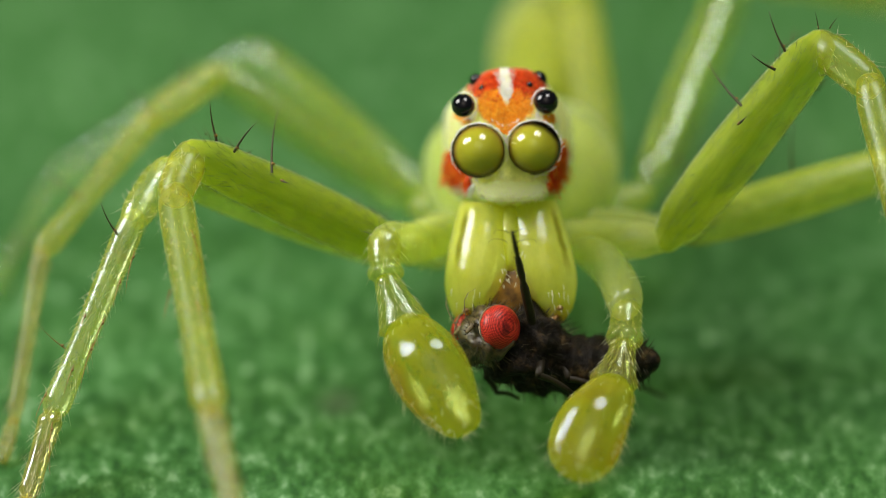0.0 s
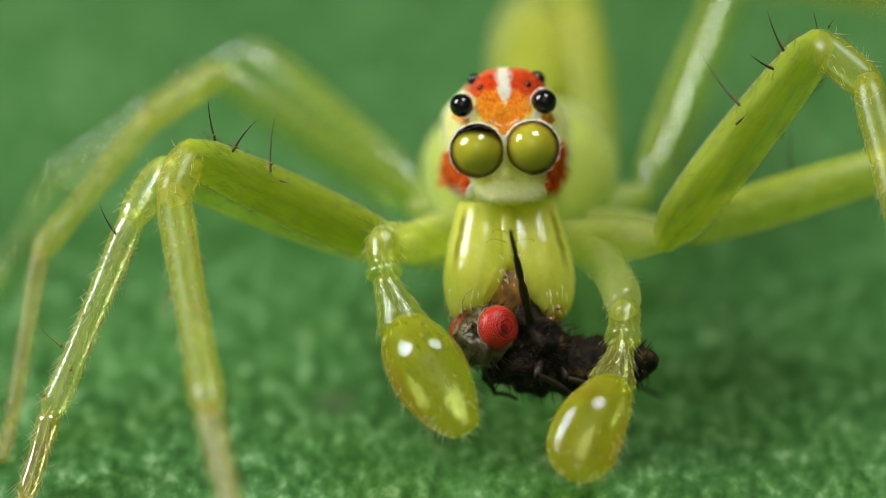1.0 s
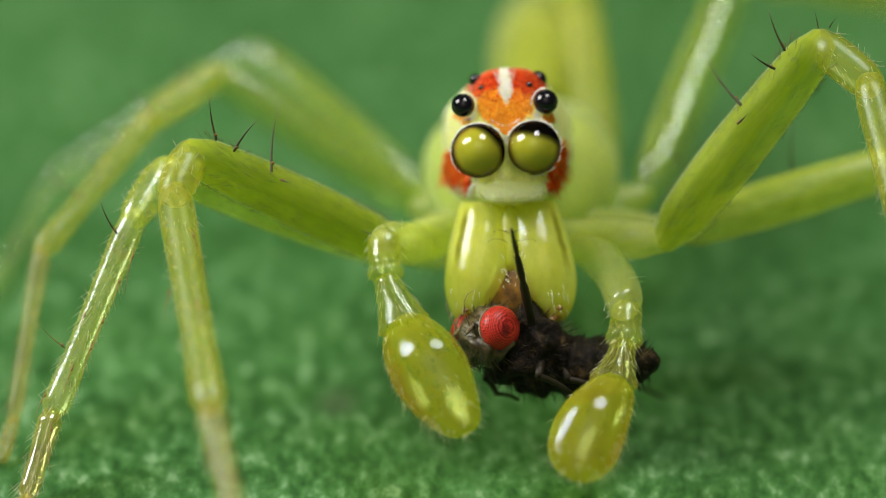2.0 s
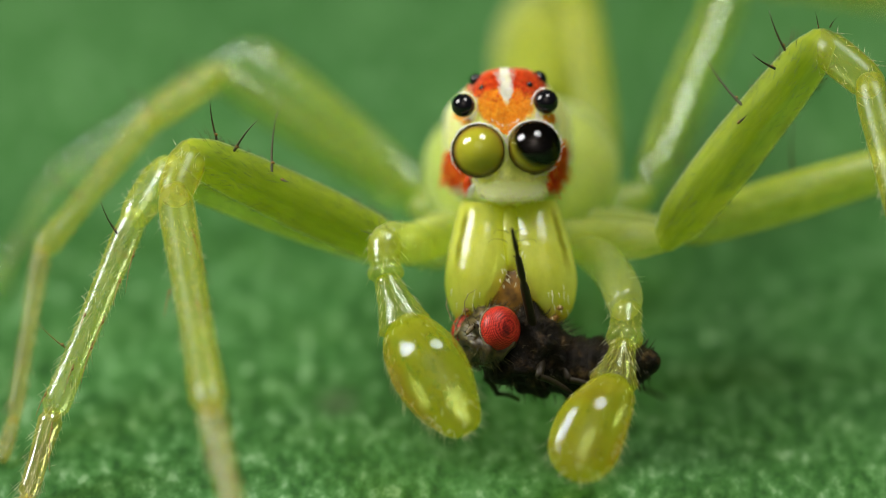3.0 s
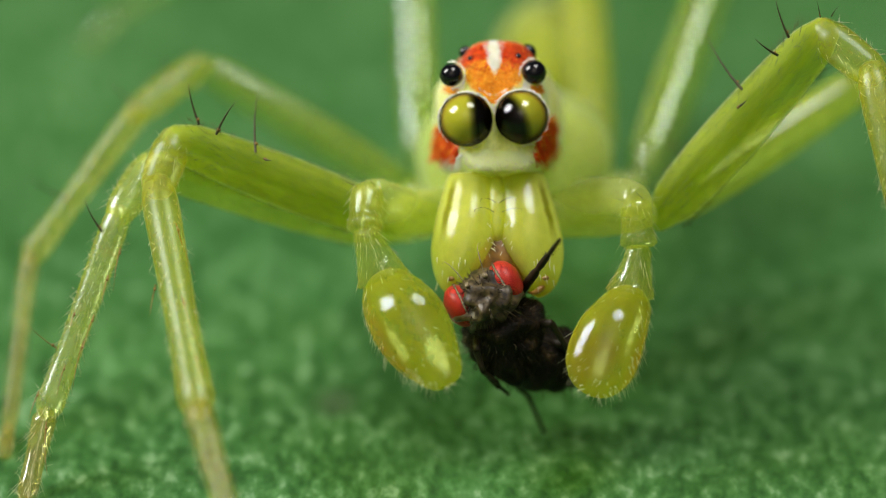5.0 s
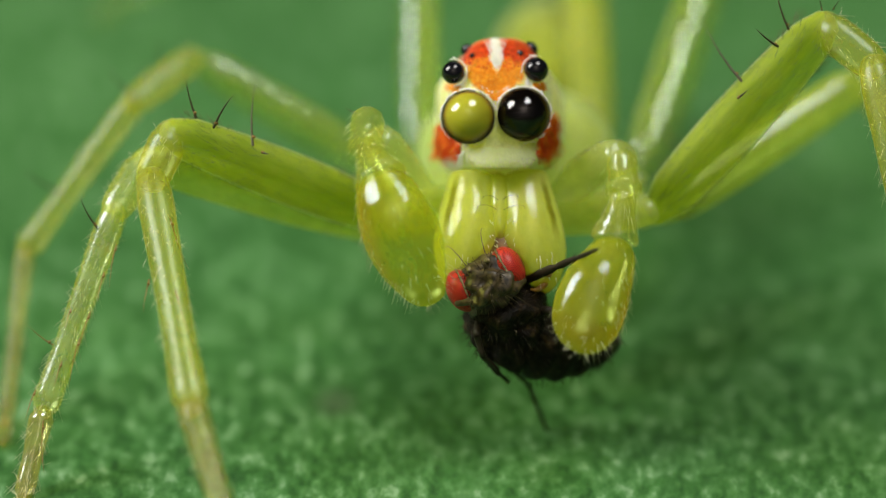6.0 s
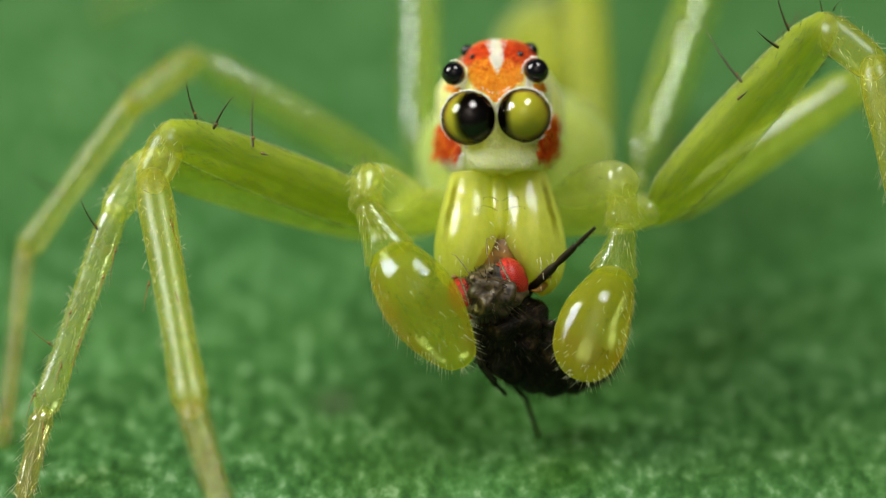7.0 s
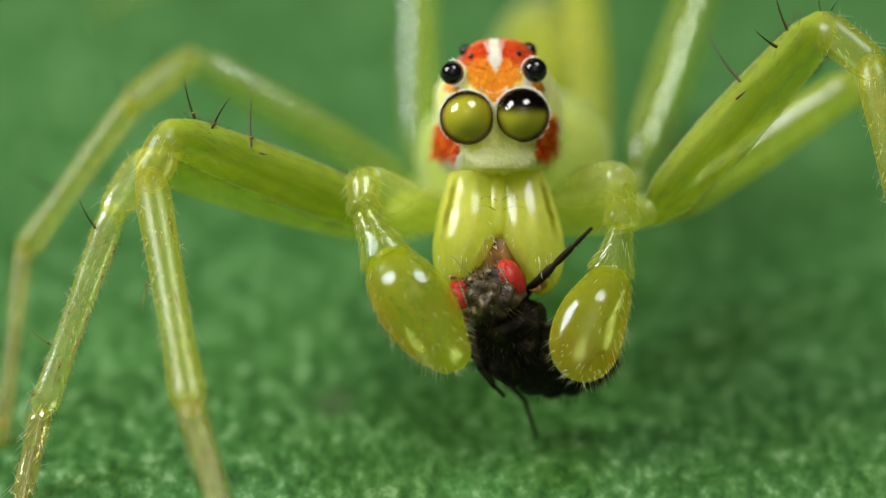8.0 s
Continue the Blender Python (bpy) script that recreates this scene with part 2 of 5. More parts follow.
def cornea_skin():
    m, n, l, b = material("clear_cornea")
    n.remove(b)
    clear = n.new("ShaderNodeBsdfTransparent")
    gloss = n.new("ShaderNodeBsdfGlossy")
    gloss.inputs["Roughness"].default_value = 0.03
    lw = n.new("ShaderNodeLayerWeight")
    lw.inputs["Blend"].default_value = 0.5
    po = n.new("ShaderNodeMath")
    po.operation = "POWER"
    po.inputs[1].default_value = 5.0
    l.new(lw.outputs["Facing"], po.inputs[0])
    fr = n.new("ShaderNodeMath")
    fr.operation = "MULTIPLY_ADD"
    fr.inputs[1].default_value, fr.inputs[2].default_value = 0.10, 0.06
    l.new(po.outputs[0], fr.inputs[0])
    mix = n.new("ShaderNodeMixShader")
    l.new(fr.outputs[0], mix.inputs[0])
    l.new(clear.outputs[0], mix.inputs[1])
    l.new(gloss.outputs[0], mix.inputs[2])
    l.new(mix.outputs[0], n["Material Output"].inputs["Surface"])
    return m


def iris_skin():
    """Olive inner eye, browner towards its rim."""
    m, n, l, b = material("olive_eye")
    xyz = n.new("ShaderNodeSeparateXYZ")
    l.new(n.new("ShaderNodeTexCoord").outputs["Object"], xyz.inputs[0])
    k = n.new("ShaderNodeMath")
    k.operation = "MULTIPLY"
    k.inputs[1].default_value = 1.0 / (0.356 * S)
    l.new(xyz.outputs["Z"], k.inputs[0])
    c = ramp(n, l, k.outputs[0], [(0.0, (0.01, 0.006, 0.001)), (0.28, (0.045, 0.025, 0.002)), (0.45, (0.20, 0.145, 0.008)), (0.61, (0.27, 0.26, 0.012)), (1.0, (0.32, 0.335, 0.014))])
    l.new(c, b.inputs["Base Color"])
    b.inputs["Roughness"].default_value = 0.6
    b.inputs["Specular IOR Level"].default_value = 0.1
    b.inputs["Subsurface Weight"].default_value = 1.0
    b.inputs["Subsurface Radius"].default_value = (1.0, 1.0, 0.6)
    b.inputs["Subsurface Scale"].default_value = 0.6 * S
    return m


def retina_skin():
    """Black in the middle, fading to clear towards the edge of the cap."""
    m, n, l, b = material("black_retina")
    xyz = n.new("ShaderNodeSeparateXYZ")
    l.new(n.new("ShaderNodeTexCoord").outputs["Object"], xyz.inputs[0])
    k = n.new("ShaderNodeMath")
    k.operation = "MULTIPLY"
    k.inputs[1].default_value = 1.0 / (0.362 * S)
    l.new(xyz.outputs["Z"], k.inputs[0])
    b.inputs["Base Color"].default_value = (0.0015, 0.001, 0.0004, 1)
    b.inputs["Roughness"].default_value = 0.7
    b.inputs["Specular IOR Level"].default_value = 0.0
    a = ramp(n, l, k.outputs[0], [(0.0, (0, 0, 0)), (0.46, (1, 1, 1))], True)
    l.new(a, b.inputs["Alpha"])
    return m


def fly_eye_skin():
    m, n, l, b = material("red_compound_eye")
    v = n.new("ShaderNodeTexVoronoi")
    v.inputs["Scale"].default_value = 52000.0
    v.inputs["Randomness"].default_value = 0.25
    l.new(n.new("ShaderNodeTexCoord").outputs["Object"], v.inputs["Vector"])
    red = ramp(n, l, v.outputs["Distance"], [(0.0, (0.70, 0.06, 0.03)), (0.36, (0.56, 0.035, 0.02)), (0.66, (0.09, 0.005, 0.004))])
    mix = n.new("ShaderNodeMix")  # a small dark spot in the middle of the eye
    mix.data_type = "RGBA"
    ln = n.new("ShaderNodeVectorMath")
    ln.operation = "DISTANCE"
    ab = n.new("ShaderNodeVectorMath")
    ab.operation = "ABSOLUTE"
    l.new(n.new("ShaderNodeTexCoord").outputs["Object"], ab.inputs[0])
    l.new(ab.outputs[0], ln.inputs[0])
    ln.inputs[1].default_value = (0.79 * S, 0.55 * S, 0.03 * S)
    k = n.new("ShaderNodeMath")
    k.operation = "MULTIPLY"
    k.inputs[1].default_value = 1.0 / S
    l.new(ln.outputs["Value"], k.inputs[0])
    l.new(ramp(n, l, k.outputs[0], [(0.03, (0.7, 0.7, 0.7)), (0.09, (0, 0, 0))], True), mix.inputs[0])
    l.new(red, mix.inputs[6])
    mix.inputs[7].default_value = (0.05, 0.006, 0.006, 1)
    l.new(mix.outputs[2], b.inputs["Base Color"])
    b.inputs["Roughness"].default_value = 0.4
    b.inputs["Specular IOR Level"].default_value = 0.25
    bump(n, l, b, v.outputs["Distance"], -0.5, 0.01)
    return m


def leaf_skin():
    """Fresh green with a fine net of pale flecks, drawn out along the blade, and one dull grey-green patch."""
    m, n, l, b = material("leaf_green")
    co = n.new("ShaderNodeTexCoord").outputs["Object"]
    mp = n.new("ShaderNodeMapping")
    mp.inputs["Scale"].default_value = (1.0, 0.42, 1.0)
    l.new(co, mp.inputs["Vector"])
    fine = noise_node(n, l, 4400.0, 2.5, 0.6, mp.outputs[0])
    flecks = ramp(n, l, fine, [(0.29, (0.013, 0.060, 0.011)), (0.46, (0.032, 0.116, 0.024)), (0.59, (0.061, 0.168, 0.050)), (0.73, (0.155, 0.290, 0.142))])
    mp2 = n.new("ShaderNodeMapping")
    mp2.inputs["Scale"].default_value = (1.0, 0.35, 1.0)
    l.new(co, mp2.inputs["Vector"])
    streak = ramp(n, l, noise_node(n, l, 1500.0, 3.0, 0.6, mp2.outputs[0]), [(0.3, (0.86, 0.88, 0.85)), (0.7, (1.12, 1.08, 1.10))])
    broad = ramp(n, l, noise_node(n, l, 230.0, 3.0, 0.6, co), [(0.3, (0.80, 0.86, 0.80)), (0.7, (1.15, 1.1, 1.1))])
    c = flecks
    for k in (streak, broad):
        mix = n.new("ShaderNodeMix")
        mix.data_type, mix.blend_type = "RGBA", "MULTIPLY"
        mix.inputs[0].default_value = 1.0
        l.new(c, mix.inputs[6])
        l.new(k, mix.inputs[7])
        c = mix.outputs[2]
    mp3 = n.new("ShaderNodeMapping")  # a soft-edged darker patch
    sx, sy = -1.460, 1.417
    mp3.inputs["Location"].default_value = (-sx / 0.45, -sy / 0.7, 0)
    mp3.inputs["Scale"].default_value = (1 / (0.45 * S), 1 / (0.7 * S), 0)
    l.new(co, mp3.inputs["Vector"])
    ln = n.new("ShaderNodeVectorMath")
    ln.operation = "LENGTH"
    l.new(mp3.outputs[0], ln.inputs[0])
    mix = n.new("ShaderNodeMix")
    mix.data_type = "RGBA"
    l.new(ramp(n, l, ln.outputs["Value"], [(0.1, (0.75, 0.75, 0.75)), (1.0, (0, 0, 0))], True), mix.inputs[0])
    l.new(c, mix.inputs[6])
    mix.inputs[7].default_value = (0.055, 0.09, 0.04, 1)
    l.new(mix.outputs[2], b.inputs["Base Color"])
    b.inputs["Roughness"].default_value = 0.5
    b.inputs["Specular IOR Level"].default_value = 0.35
    bump(n, l, b, noise_node(n, l, 9000.0, 2.0, 0.5, mp.outputs[0]), 0.28, 0.03)
    return m


CORNEA, IRIS, RETINA, FLYEYE, LEAF = cornea_skin(), iris_skin(), retina_skin(), fly_eye_skin(), leaf_skin()


# ---- building helpers ----
def part(name, bm, mat, parent=None, label="", m=None):
    """Link a bmesh drawn in mm as one mesh object, under parent where one is given, at the pose m in its space."""
    me = bpy.data.meshes.new(name)
    bmesh.ops.recalc_face_normals(bm, faces=bm.faces[:])
    bm.to_mesh(me)
    bm.free()
    me.transform(Matrix.Scale(S, 4))
    for p in me.polygons:
        p.use_smooth = True
    me.materials.append(mat)
    ob = new(name, me)
    ob.parent = parent
    if m is not None:
        ob.matrix_basis = m
    return tagged(ob, label)


def at(x, y, z, rx=0, ry=0, rz=0):
    return pose(x * S, y * S, z * S, rx, ry, rz)


def rings(bm, sections, sides=24, power=2.0):
    """Loft closed superellipse rings: (centre, side axis, up axis), the axes as long as the half widths."""
    loops = []
    for c, ax, ay in sections:
        loop = []
        for i in range(sides):
            a = 2 * math.pi * i / sides
            ca, sa = math.cos(a), math.sin(a)
            ca = math.copysign(abs(ca) ** (2 / power), ca)
            sa = math.copysign(abs(sa) ** (2 / power), sa)
            loop.append(bm.verts.new(Vector(c) + Vector(ax) * ca + Vector(ay) * sa))
        loops.append(loop)
    uv = bm.loops.layers.uv.verify()
    last = len(loops) - 1
    for k, (a, b) in enumerate(zip(loops, loops[1:])):
        for i in range(sides):
            face = bm.faces.new((a[i], a[(i + 1) % sides], b[(i + 1) % sides], b[i]))
            for corner, (u, v) in zip(face.loops, ((i, k), (i + 1, k), (i + 1, k + 1), (i, k + 1))):
                corner[uv].uv = (u / sides, v / last)
    bm.faces.new(loops[0][::-1])
    bm.faces.new(loops[-1])
    return loops


def smooth_profile(keys, steps):
    """Values of a list of (place, *values) keys, eased between them, at even steps."""
    out = []
    for i in range(steps + 1):
        s = keys[0][0] + (keys[-1][0] - keys[0][0]) * i / steps
        for k in range(len(keys) - 1):
            if s <= keys[k + 1][0] + 1e-9:
                break
        p0, p1, p2, p3 = keys[max(k - 1, 0)], keys[k], keys[k + 1], keys[min(k + 2, len(keys) - 1)]
        u = (s - p1[0]) / max(p2[0] - p1[0], 1e-9)
        vals = []
        for a, b, c, d in zip(p0[1:], p1[1:], p2[1:], p3[1:]):
            vals.append(0.5 * (2 * b + (c - a) * u + (2 * a - 5 * b + 4 * c - d) * u * u + (3 * b - a - 3 * c + d) * u ** 3))
        out.append((s, *vals))
    return out


def limb(length, keys, flat=1.0, bend=0.0, sides=18, steps=26):
    """A limb segment along +z from its joint: keys of (share of the length, radius), flat the depth against the width, rounded ends."""
    bm = bmesh.new()
    secs = []
    r0, r1 = keys[0][1], keys[-1][1]
    for a in (80, 55, 30):
        secs.append((-r0 * math.sin(radians(a)) * 0.8, r0 * math.cos(radians(a))))
    for s, r in smooth_profile(keys, steps):
        secs.append((s * length, r))
    for a in (30, 55, 80):
        secs.append((length + r1 * math.sin(radians(a)) * 0.8, r1 * math.cos(radians(a))))
    out = []
    for z, r in secs:
        u = min(max(z / length, 0), 1)
        out.append(((bend * 4 * u * (1 - u), 0, z), (r, 0, 0), (0, r * flat, 0)))
    rings(bm, out, sides)
    return bm


def pod(length, keys, sides=28, steps=64, seed=0, lumps=0.0):
    """A swollen limb segment along +z: keys of (share of the length, reach to -x, to +x, to the front, to the back)."""
    bm = bmesh.new()
    secs = []
    for u, xm, xp, front, back in smooth_profile(keys, steps):
        k = 1 + lumps * noise.noise(Vector((seed, 0.0, u * length * 6.0)))
        secs.append((((xp - xm) / 2, (back - front) / 2, u * length), ((xp + xm) / 2 * k, 0, 0), (0, (front + back) / 2 * k, 0)))
    rings(bm, secs, sides)
    return bm


def blob(cx, cy, cz, rx, ry, rz, u=20, v=14, rough=0.0, seed=0):
    bm = bmesh.new()
    bmesh.ops.create_uvsphere(bm, u_segments=u, v_segments=v, radius=1.0)
    for p in bm.verts:
        k = 1 + rough * noise.noise(p.co * 2.3 + Vector((seed, 0, 0)))
        p.co = Vector((cx + p.co.x * rx * k, cy + p.co.y * ry * k, cz + p.co.z * rz * k))
    return bm


def stick(bm, a, b, r, tip=0.15, sides=5, sag=None):
    """A tapering bristle from a to b, bowed by sag."""
    a, b = Vector(a), Vector(b)
    way = (b - a).normalized()
    side = way.orthogonal().normalized()
    up = way.cross(side)
    n = 4 if sag is not None else 1
    old = None
    for i in range(n + 1):
        u = i / n
        c = a.lerp(b, u)
        if sag is not None:
            c = c + Vector(sag) * 4 * u * (1 - u)
        rr = r * (1 - u * (1 - tip))
        loop = [bm.verts.new(c + (side * math.cos(2 * math.pi * k / sides) + up * math.sin(2 * math.pi * k / sides)) * rr) for k in range(sides)]
        if old:
            for k in range(sides):
                bm.faces.new((old[k], old[(k + 1) % sides], loop[(k + 1) % sides], loop[k]))
        old = loop
    bm.faces.new(old)


def aim(a, b):
    """The pose of a limb segment at a that points to b, mm; its broad side keeps to the upright."""
    a, b = Vector(a), Vector(b)
    z = (b - a).normalized()
    y = Vector((0.08, 0.9, -0.42))
    y = (y - z * y.dot(z)).normalized()
    x = y.cross(z)
    m = Matrix((x, y, z)).transposed().to_4x4()
    m.translation = a * S
    return m


rng = random.Random(5)

# ---- the leaf ----
def build_leaf():
    """A broad green leaf blade, finely puckered under the spider, smooth further out."""
    bm = bmesh.new()
    xs = [-160, -90, -45, -25, -14] + [-9 + 0.075 * i for i in range(241)] + [14, 25, 45, 90, 160]
    ys = [-120, -60, -30, -14, -8] + [-5 + 0.075 * i for i in range(120)] + [4 + 0.25 * i for i in range(1, 65)] + [28, 45, 80, 150, 260]
    grid = []
    for y in ys:
        row = []
        for x in xs:
            near = max(0.0, 1 - max(abs(x) - 8, 0) / 3) * max(0.0, 1 - max(abs(y - 2) - 7, 0) / 6)
            z = 0.0
            if near > 0:
                p = Vector((x, y, 0.0))
                d = noise.voronoi(Vector((x * 5.0, y * 2.6, 0.3)))[0]
                z += near * (0.028 * (d[1] - d[0]) - 0.015 + 0.02 * noise.noise(p * 7.0))
            z += 0.10 * noise.noise(Vector((x * 0.13, y * 0.13, 3.0))) * min(1.0, math.hypot(x, y) / 8)
            z += 0.0012 * x * x * (1 if abs(x) > 20 else 0) * 0.2
            row.append(bm.verts.new((x, y, z - 0.03)))
        grid.append(row)
    for a, b in zip(grid, grid[1:]):
        for i in range(len(xs) - 1):
            bm.faces.new((a[i], a[i + 1], b[i + 1], b[i]))
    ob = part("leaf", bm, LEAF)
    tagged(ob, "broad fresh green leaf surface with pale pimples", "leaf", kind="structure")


build_leaf()

# ---- the spider ----
PIVOT = Vector((1.549, 6.264, 2.209))
spider = new("jumping_spider")
tagged(spider, "translucent yellow-green jumping spider gripping a fly", "spider")


def body_at(pitch, yaw):
    return Matrix.Translation(PIVOT * S) @ pose(0, 0, 0, pitch, 0, yaw)


BODY_ROWS = [(0.0, body_at(0, 0)), (3.5, body_at(-0.0, 0)), (4.0, body_at(0.15, 0)), (4.4, body_at(0.1, 0)), (4.5, body_at(0.0, -0.1)),
             (4.6, body_at(-3.1, -1.8)), (4.7, body_at(-3.8, -1.75)), (5.2, body_at(-4.2, -1.4)), (5.8, body_at(-4.35, -1.2)),
             (6.0, body_at(-4.4, -1.2)), (7.0, body_at(-4.25, -1.15)), (8.0, body_at(-4.3, -1.15))]
REST = body_at(0, 0)
spider.matrix_basis = REST


def in_body(m):
    return REST.inverted() @ m


HEAD = at(*(0.852, 0.898, 4.071), -17, 0, 3)
CAMERA_TURN = pose(0, 0, 0, 90 - PITCH, 0, 0).to_3x3().to_4x4()


def on_head(x, y, z, rx=0, ry=0, rz=0):
    return in_body(HEAD @ at(x, y, z, rx, ry, rz))


def ring_row(y, a, b, zc):
    return ((0, y, zc), (a, 0, 0), (0, 0, b))


def head_skin():
    """Pale green skin with an orange-red crest and cheeks and a white brow stripe."""
    m = flesh("head_skin", (0.90, 0.97, 0.38), (0.82, 0.90, 0.28), rough=0.42, coat=0.1, reach=1.8, thru=0.25, relief=1.5, scale=6000.0)
    n, l = m.node_tree.nodes, m.node_tree.links
    b = n["Principled BSDF"]
    skin = b.inputs["Base Color"].links[0].from_socket
    co = n.new("ShaderNodeTexCoord").outputs["Object"]
    wob = n.new("ShaderNodeTexNoise")
    wob.inputs["Scale"].default_value = 9000.0
    l.new(co, wob.inputs["Vector"])
    vm = n.new("ShaderNodeVectorMath")
    vm.operation = "MULTIPLY_ADD"
    l.new(wob.outputs["Color"], vm.inputs[0])
    vm.inputs[1].default_value = (0.00012, 0.0, 0.00012)
    l.new(co, vm.inputs[2])

    mh = n.new("ShaderNodeMapping")  # combed streaks
    mh.inputs["Scale"].default_value = (1.0, 1.0, 0.25)
    l.new(vm.outputs[0], mh.inputs["Vector"])
    comb = noise_node(n, l, 26000.0, 3.0, 0.6, mh.outputs[0])

    def patch(x, z, w, h, colour, under, dark=None):
        mp = n.new("ShaderNodeMapping")
        mp.inputs["Location"].default_value = (-x / w - 0.06 / w, 0, -z / h - 0.06 / h)
        mp.inputs["Scale"].default_value = (1 / (w * S), 0, 1 / (h * S))
        l.new(vm.outputs[0], mp.inputs["Vector"])
        ln = n.new("ShaderNodeVectorMath")
        ln.operation = "LENGTH"
        l.new(mp.outputs[0], ln.inputs[0])
        mix = n.new("ShaderNodeMix")
        mix.data_type = "RGBA"
        l.new(ramp(n, l, ln.outputs["Value"], [(0.82, (1, 1, 1)), (1.0, (0, 0, 0))]), mix.inputs[0])
        l.new(under, mix.inputs[6])
        mix.inputs[7].default_value = (*colour, 1)
        if dark:
            l.new(ramp(n, l, comb, [(0.36, dark), (0.62, colour)]), mix.inputs[7])
        return mix.outputs[2]

    c = patch(0.02, 0.99, 0.88, 0.40, (0.70, 0.075, 0.010), skin, (0.26, 0.012, 0.004))
    c = patch(0, 0.56, 0.42, 0.27, (0.95, 0.40, 0.03), c, (0.72, 0.18, 0.012))
    c = patch(-0.64, -0.36, 0.15, 0.24, (0.72, 0.16, 0.018), c, (0.36, 0.04, 0.006))
    c = patch(0.76, -0.30, 0.15, 0.26, (0.72, 0.16, 0.018), c, (0.36, 0.04, 0.006))
    c = patch(0.02, 0.92, 0.08, 0.36, (0.85, 0.85, 0.62), c)
    c = patch(-0.47, 0.50, 0.08, 0.17, (0.85, 0.85, 0.62), c)
    c = patch(0.47, 0.51, 0.08, 0.17, (0.85, 0.85, 0.62), c)
    c = patch(0.05, -0.60, 0.66, 0.20, (0.84, 0.98, 0.34), c)
    for k in n:
        if k.bl_idname == "ShaderNodeBsdfTranslucent":
            l.new(c, k.inputs["Color"])
    l.new(c, b.inputs["Base Color"])
    return m


def front(tree, x, z):
    """How far forward the head's skin lies at x, z."""
    return tree.ray_cast(Vector((x, -3, z)), Vector((0, 1, 0)))[0].y


def build_head():
    keys = [(-0.20, 0.10, 0.12, -0.05), (-0.17, 0.34, 0.52, -0.03), (-0.08, 0.51, 0.77, 0.05), (0.08, 0.595, 0.88, 0.09), (0.3, 0.645, 0.93, 0.10),
            (0.7, 0.69, 0.93, 0.07), (1.2, 0.86, 0.86, -0.05), (1.8, 0.9, 0.75, -0.2), (2.1, 0.5, 0.4, -0.25)]
    bm = bmesh.new()
    secs = []
    for y, a, b, zc in smooth_profile(keys, 46):
        secs.append(((0.09, y, zc), (a, 0, 0), (0, 0, b)))
    rings(bm, secs, 56, 3.0)
    for p in bm.verts:  # the brow narrows towards the crest
        if p.co.z > 0.2:
            p.co.x = 0.07 + (p.co.x - 0.07) * (1 - 0.09 * min((p.co.z - 0.2) / 0.4, 1.0) ** 1.2)
    for p in bm.verts:  # flat edge over the jaws, slim sides beside the great eyes
        if p.co.y < 0.25 and p.co.z < -0.70:
            p.co.z = -0.70 - 0.1 * max(p.co.y, 0)
        if p.co.x < -0.3:
            p.co.x = max(p.co.x, -0.75)
    for p in bm.verts:  # the brow slopes back, the lip below the eyes juts forward
        if p.co.y < 0.7:
            p.co.y += 0.26 * min(max((p.co.z - 0.28) / 0.6, 0.0), 1.0) * (1 - max(p.co.y, 0) / 0.7)
            p.co.y -= 0.26 * min(max((-0.38 - p.co.z) / 0.32, 0.0), 1.0) * (1 - max(p.co.y, 0) / 0.7)
    tree = BVHTree.FromBMesh(bm)
    head = part("head", bm, head_skin(), spider, "pale green head with orange-red and white scales", in_body(HEAD))

    def coat(name, mat, count, area, flow, length, r, lift=0.05):
        bm = bmesh.new()
        made = 0
        while made < count:
            x, z = area()
            if min(math.hypot(x + 0.372, z + 0.015), math.hypot(x - 0.372, z - 0.012)) < 0.35:
                made += 1
                continue
            if name != "white_scale" and abs(x - 0.02) < 0.085 and z > 0.68:
                made += 1
                continue
            if min(math.hypot(x + 0.565, z - 0.585), math.hypot(x - 0.562, z - 0.605)) < 0.15:
                made += 1
                continue
            made += 1
            hit = tree.ray_cast(Vector((x, -3, z)), Vector((0, 1, 0)))
            if hit[0] is None:
                continue
            nrm = hit[1] if hit[1].y < 0 else -hit[1]
            d = Vector(flow(x, z))
            d = (d - nrm * d.dot(nrm)).normalized()
            k = length * rng.uniform(0.6, 1.25)
            side = Vector((rng.gauss(0, 0.18), 0, rng.gauss(0, 0.18)))
            tip = hit[0] + (d + side) * k + nrm * lift * rng.uniform(0.4, 1.3)
            stick(bm, hit[0] - nrm * 0.01, tip, r, 0.25, 3)
        return part(name, bm, mat, head)

    def box(x0, x1, z0, z1):
        return lambda: (rng.uniform(x0, x1), rng.uniform(z0, z1))

    def brow():
        z = rng.uniform(0.22, 0.75)
        return 0.01 + rng.uniform(-1, 1) * min(0.04 + 1.0 * (z - 0.22), 0.40), z

    def stripe():
        z = rng.uniform(0.64, 1.03)
        return 0.02 + rng.uniform(-1, 1) * (0.10 * min((z - 0.64) / 0.12, 1.0) + 0.07 * max(z - 0.88, 0) / 0.15), z

    coat("red_scale", RED, 1250, box(-0.62, 0.64, 0.64, 1.04), lambda x, z: (-0.9 * x, 0, -1), 0.26, 0.012, 0.12)
    coat("orange_scale", ORANGE, 950, brow, lambda x, z: (-1.2 * x, 0, -1), 0.30, 0.011, 0.11)
    coat("orange_scale", ORANGE, 170, box(-0.46, 0.50, 0.62, 0.94), lambda x, z: (-0.9 * x, 0, -1), 0.24, 0.010, 0.14)
    coat("dark_scale", DARKRED, 170, box(-0.50, 0.54, 0.66, 1.04), lambda x, z: (-0.9 * x, 0, -1), 0.22, 0.011, 0.12)
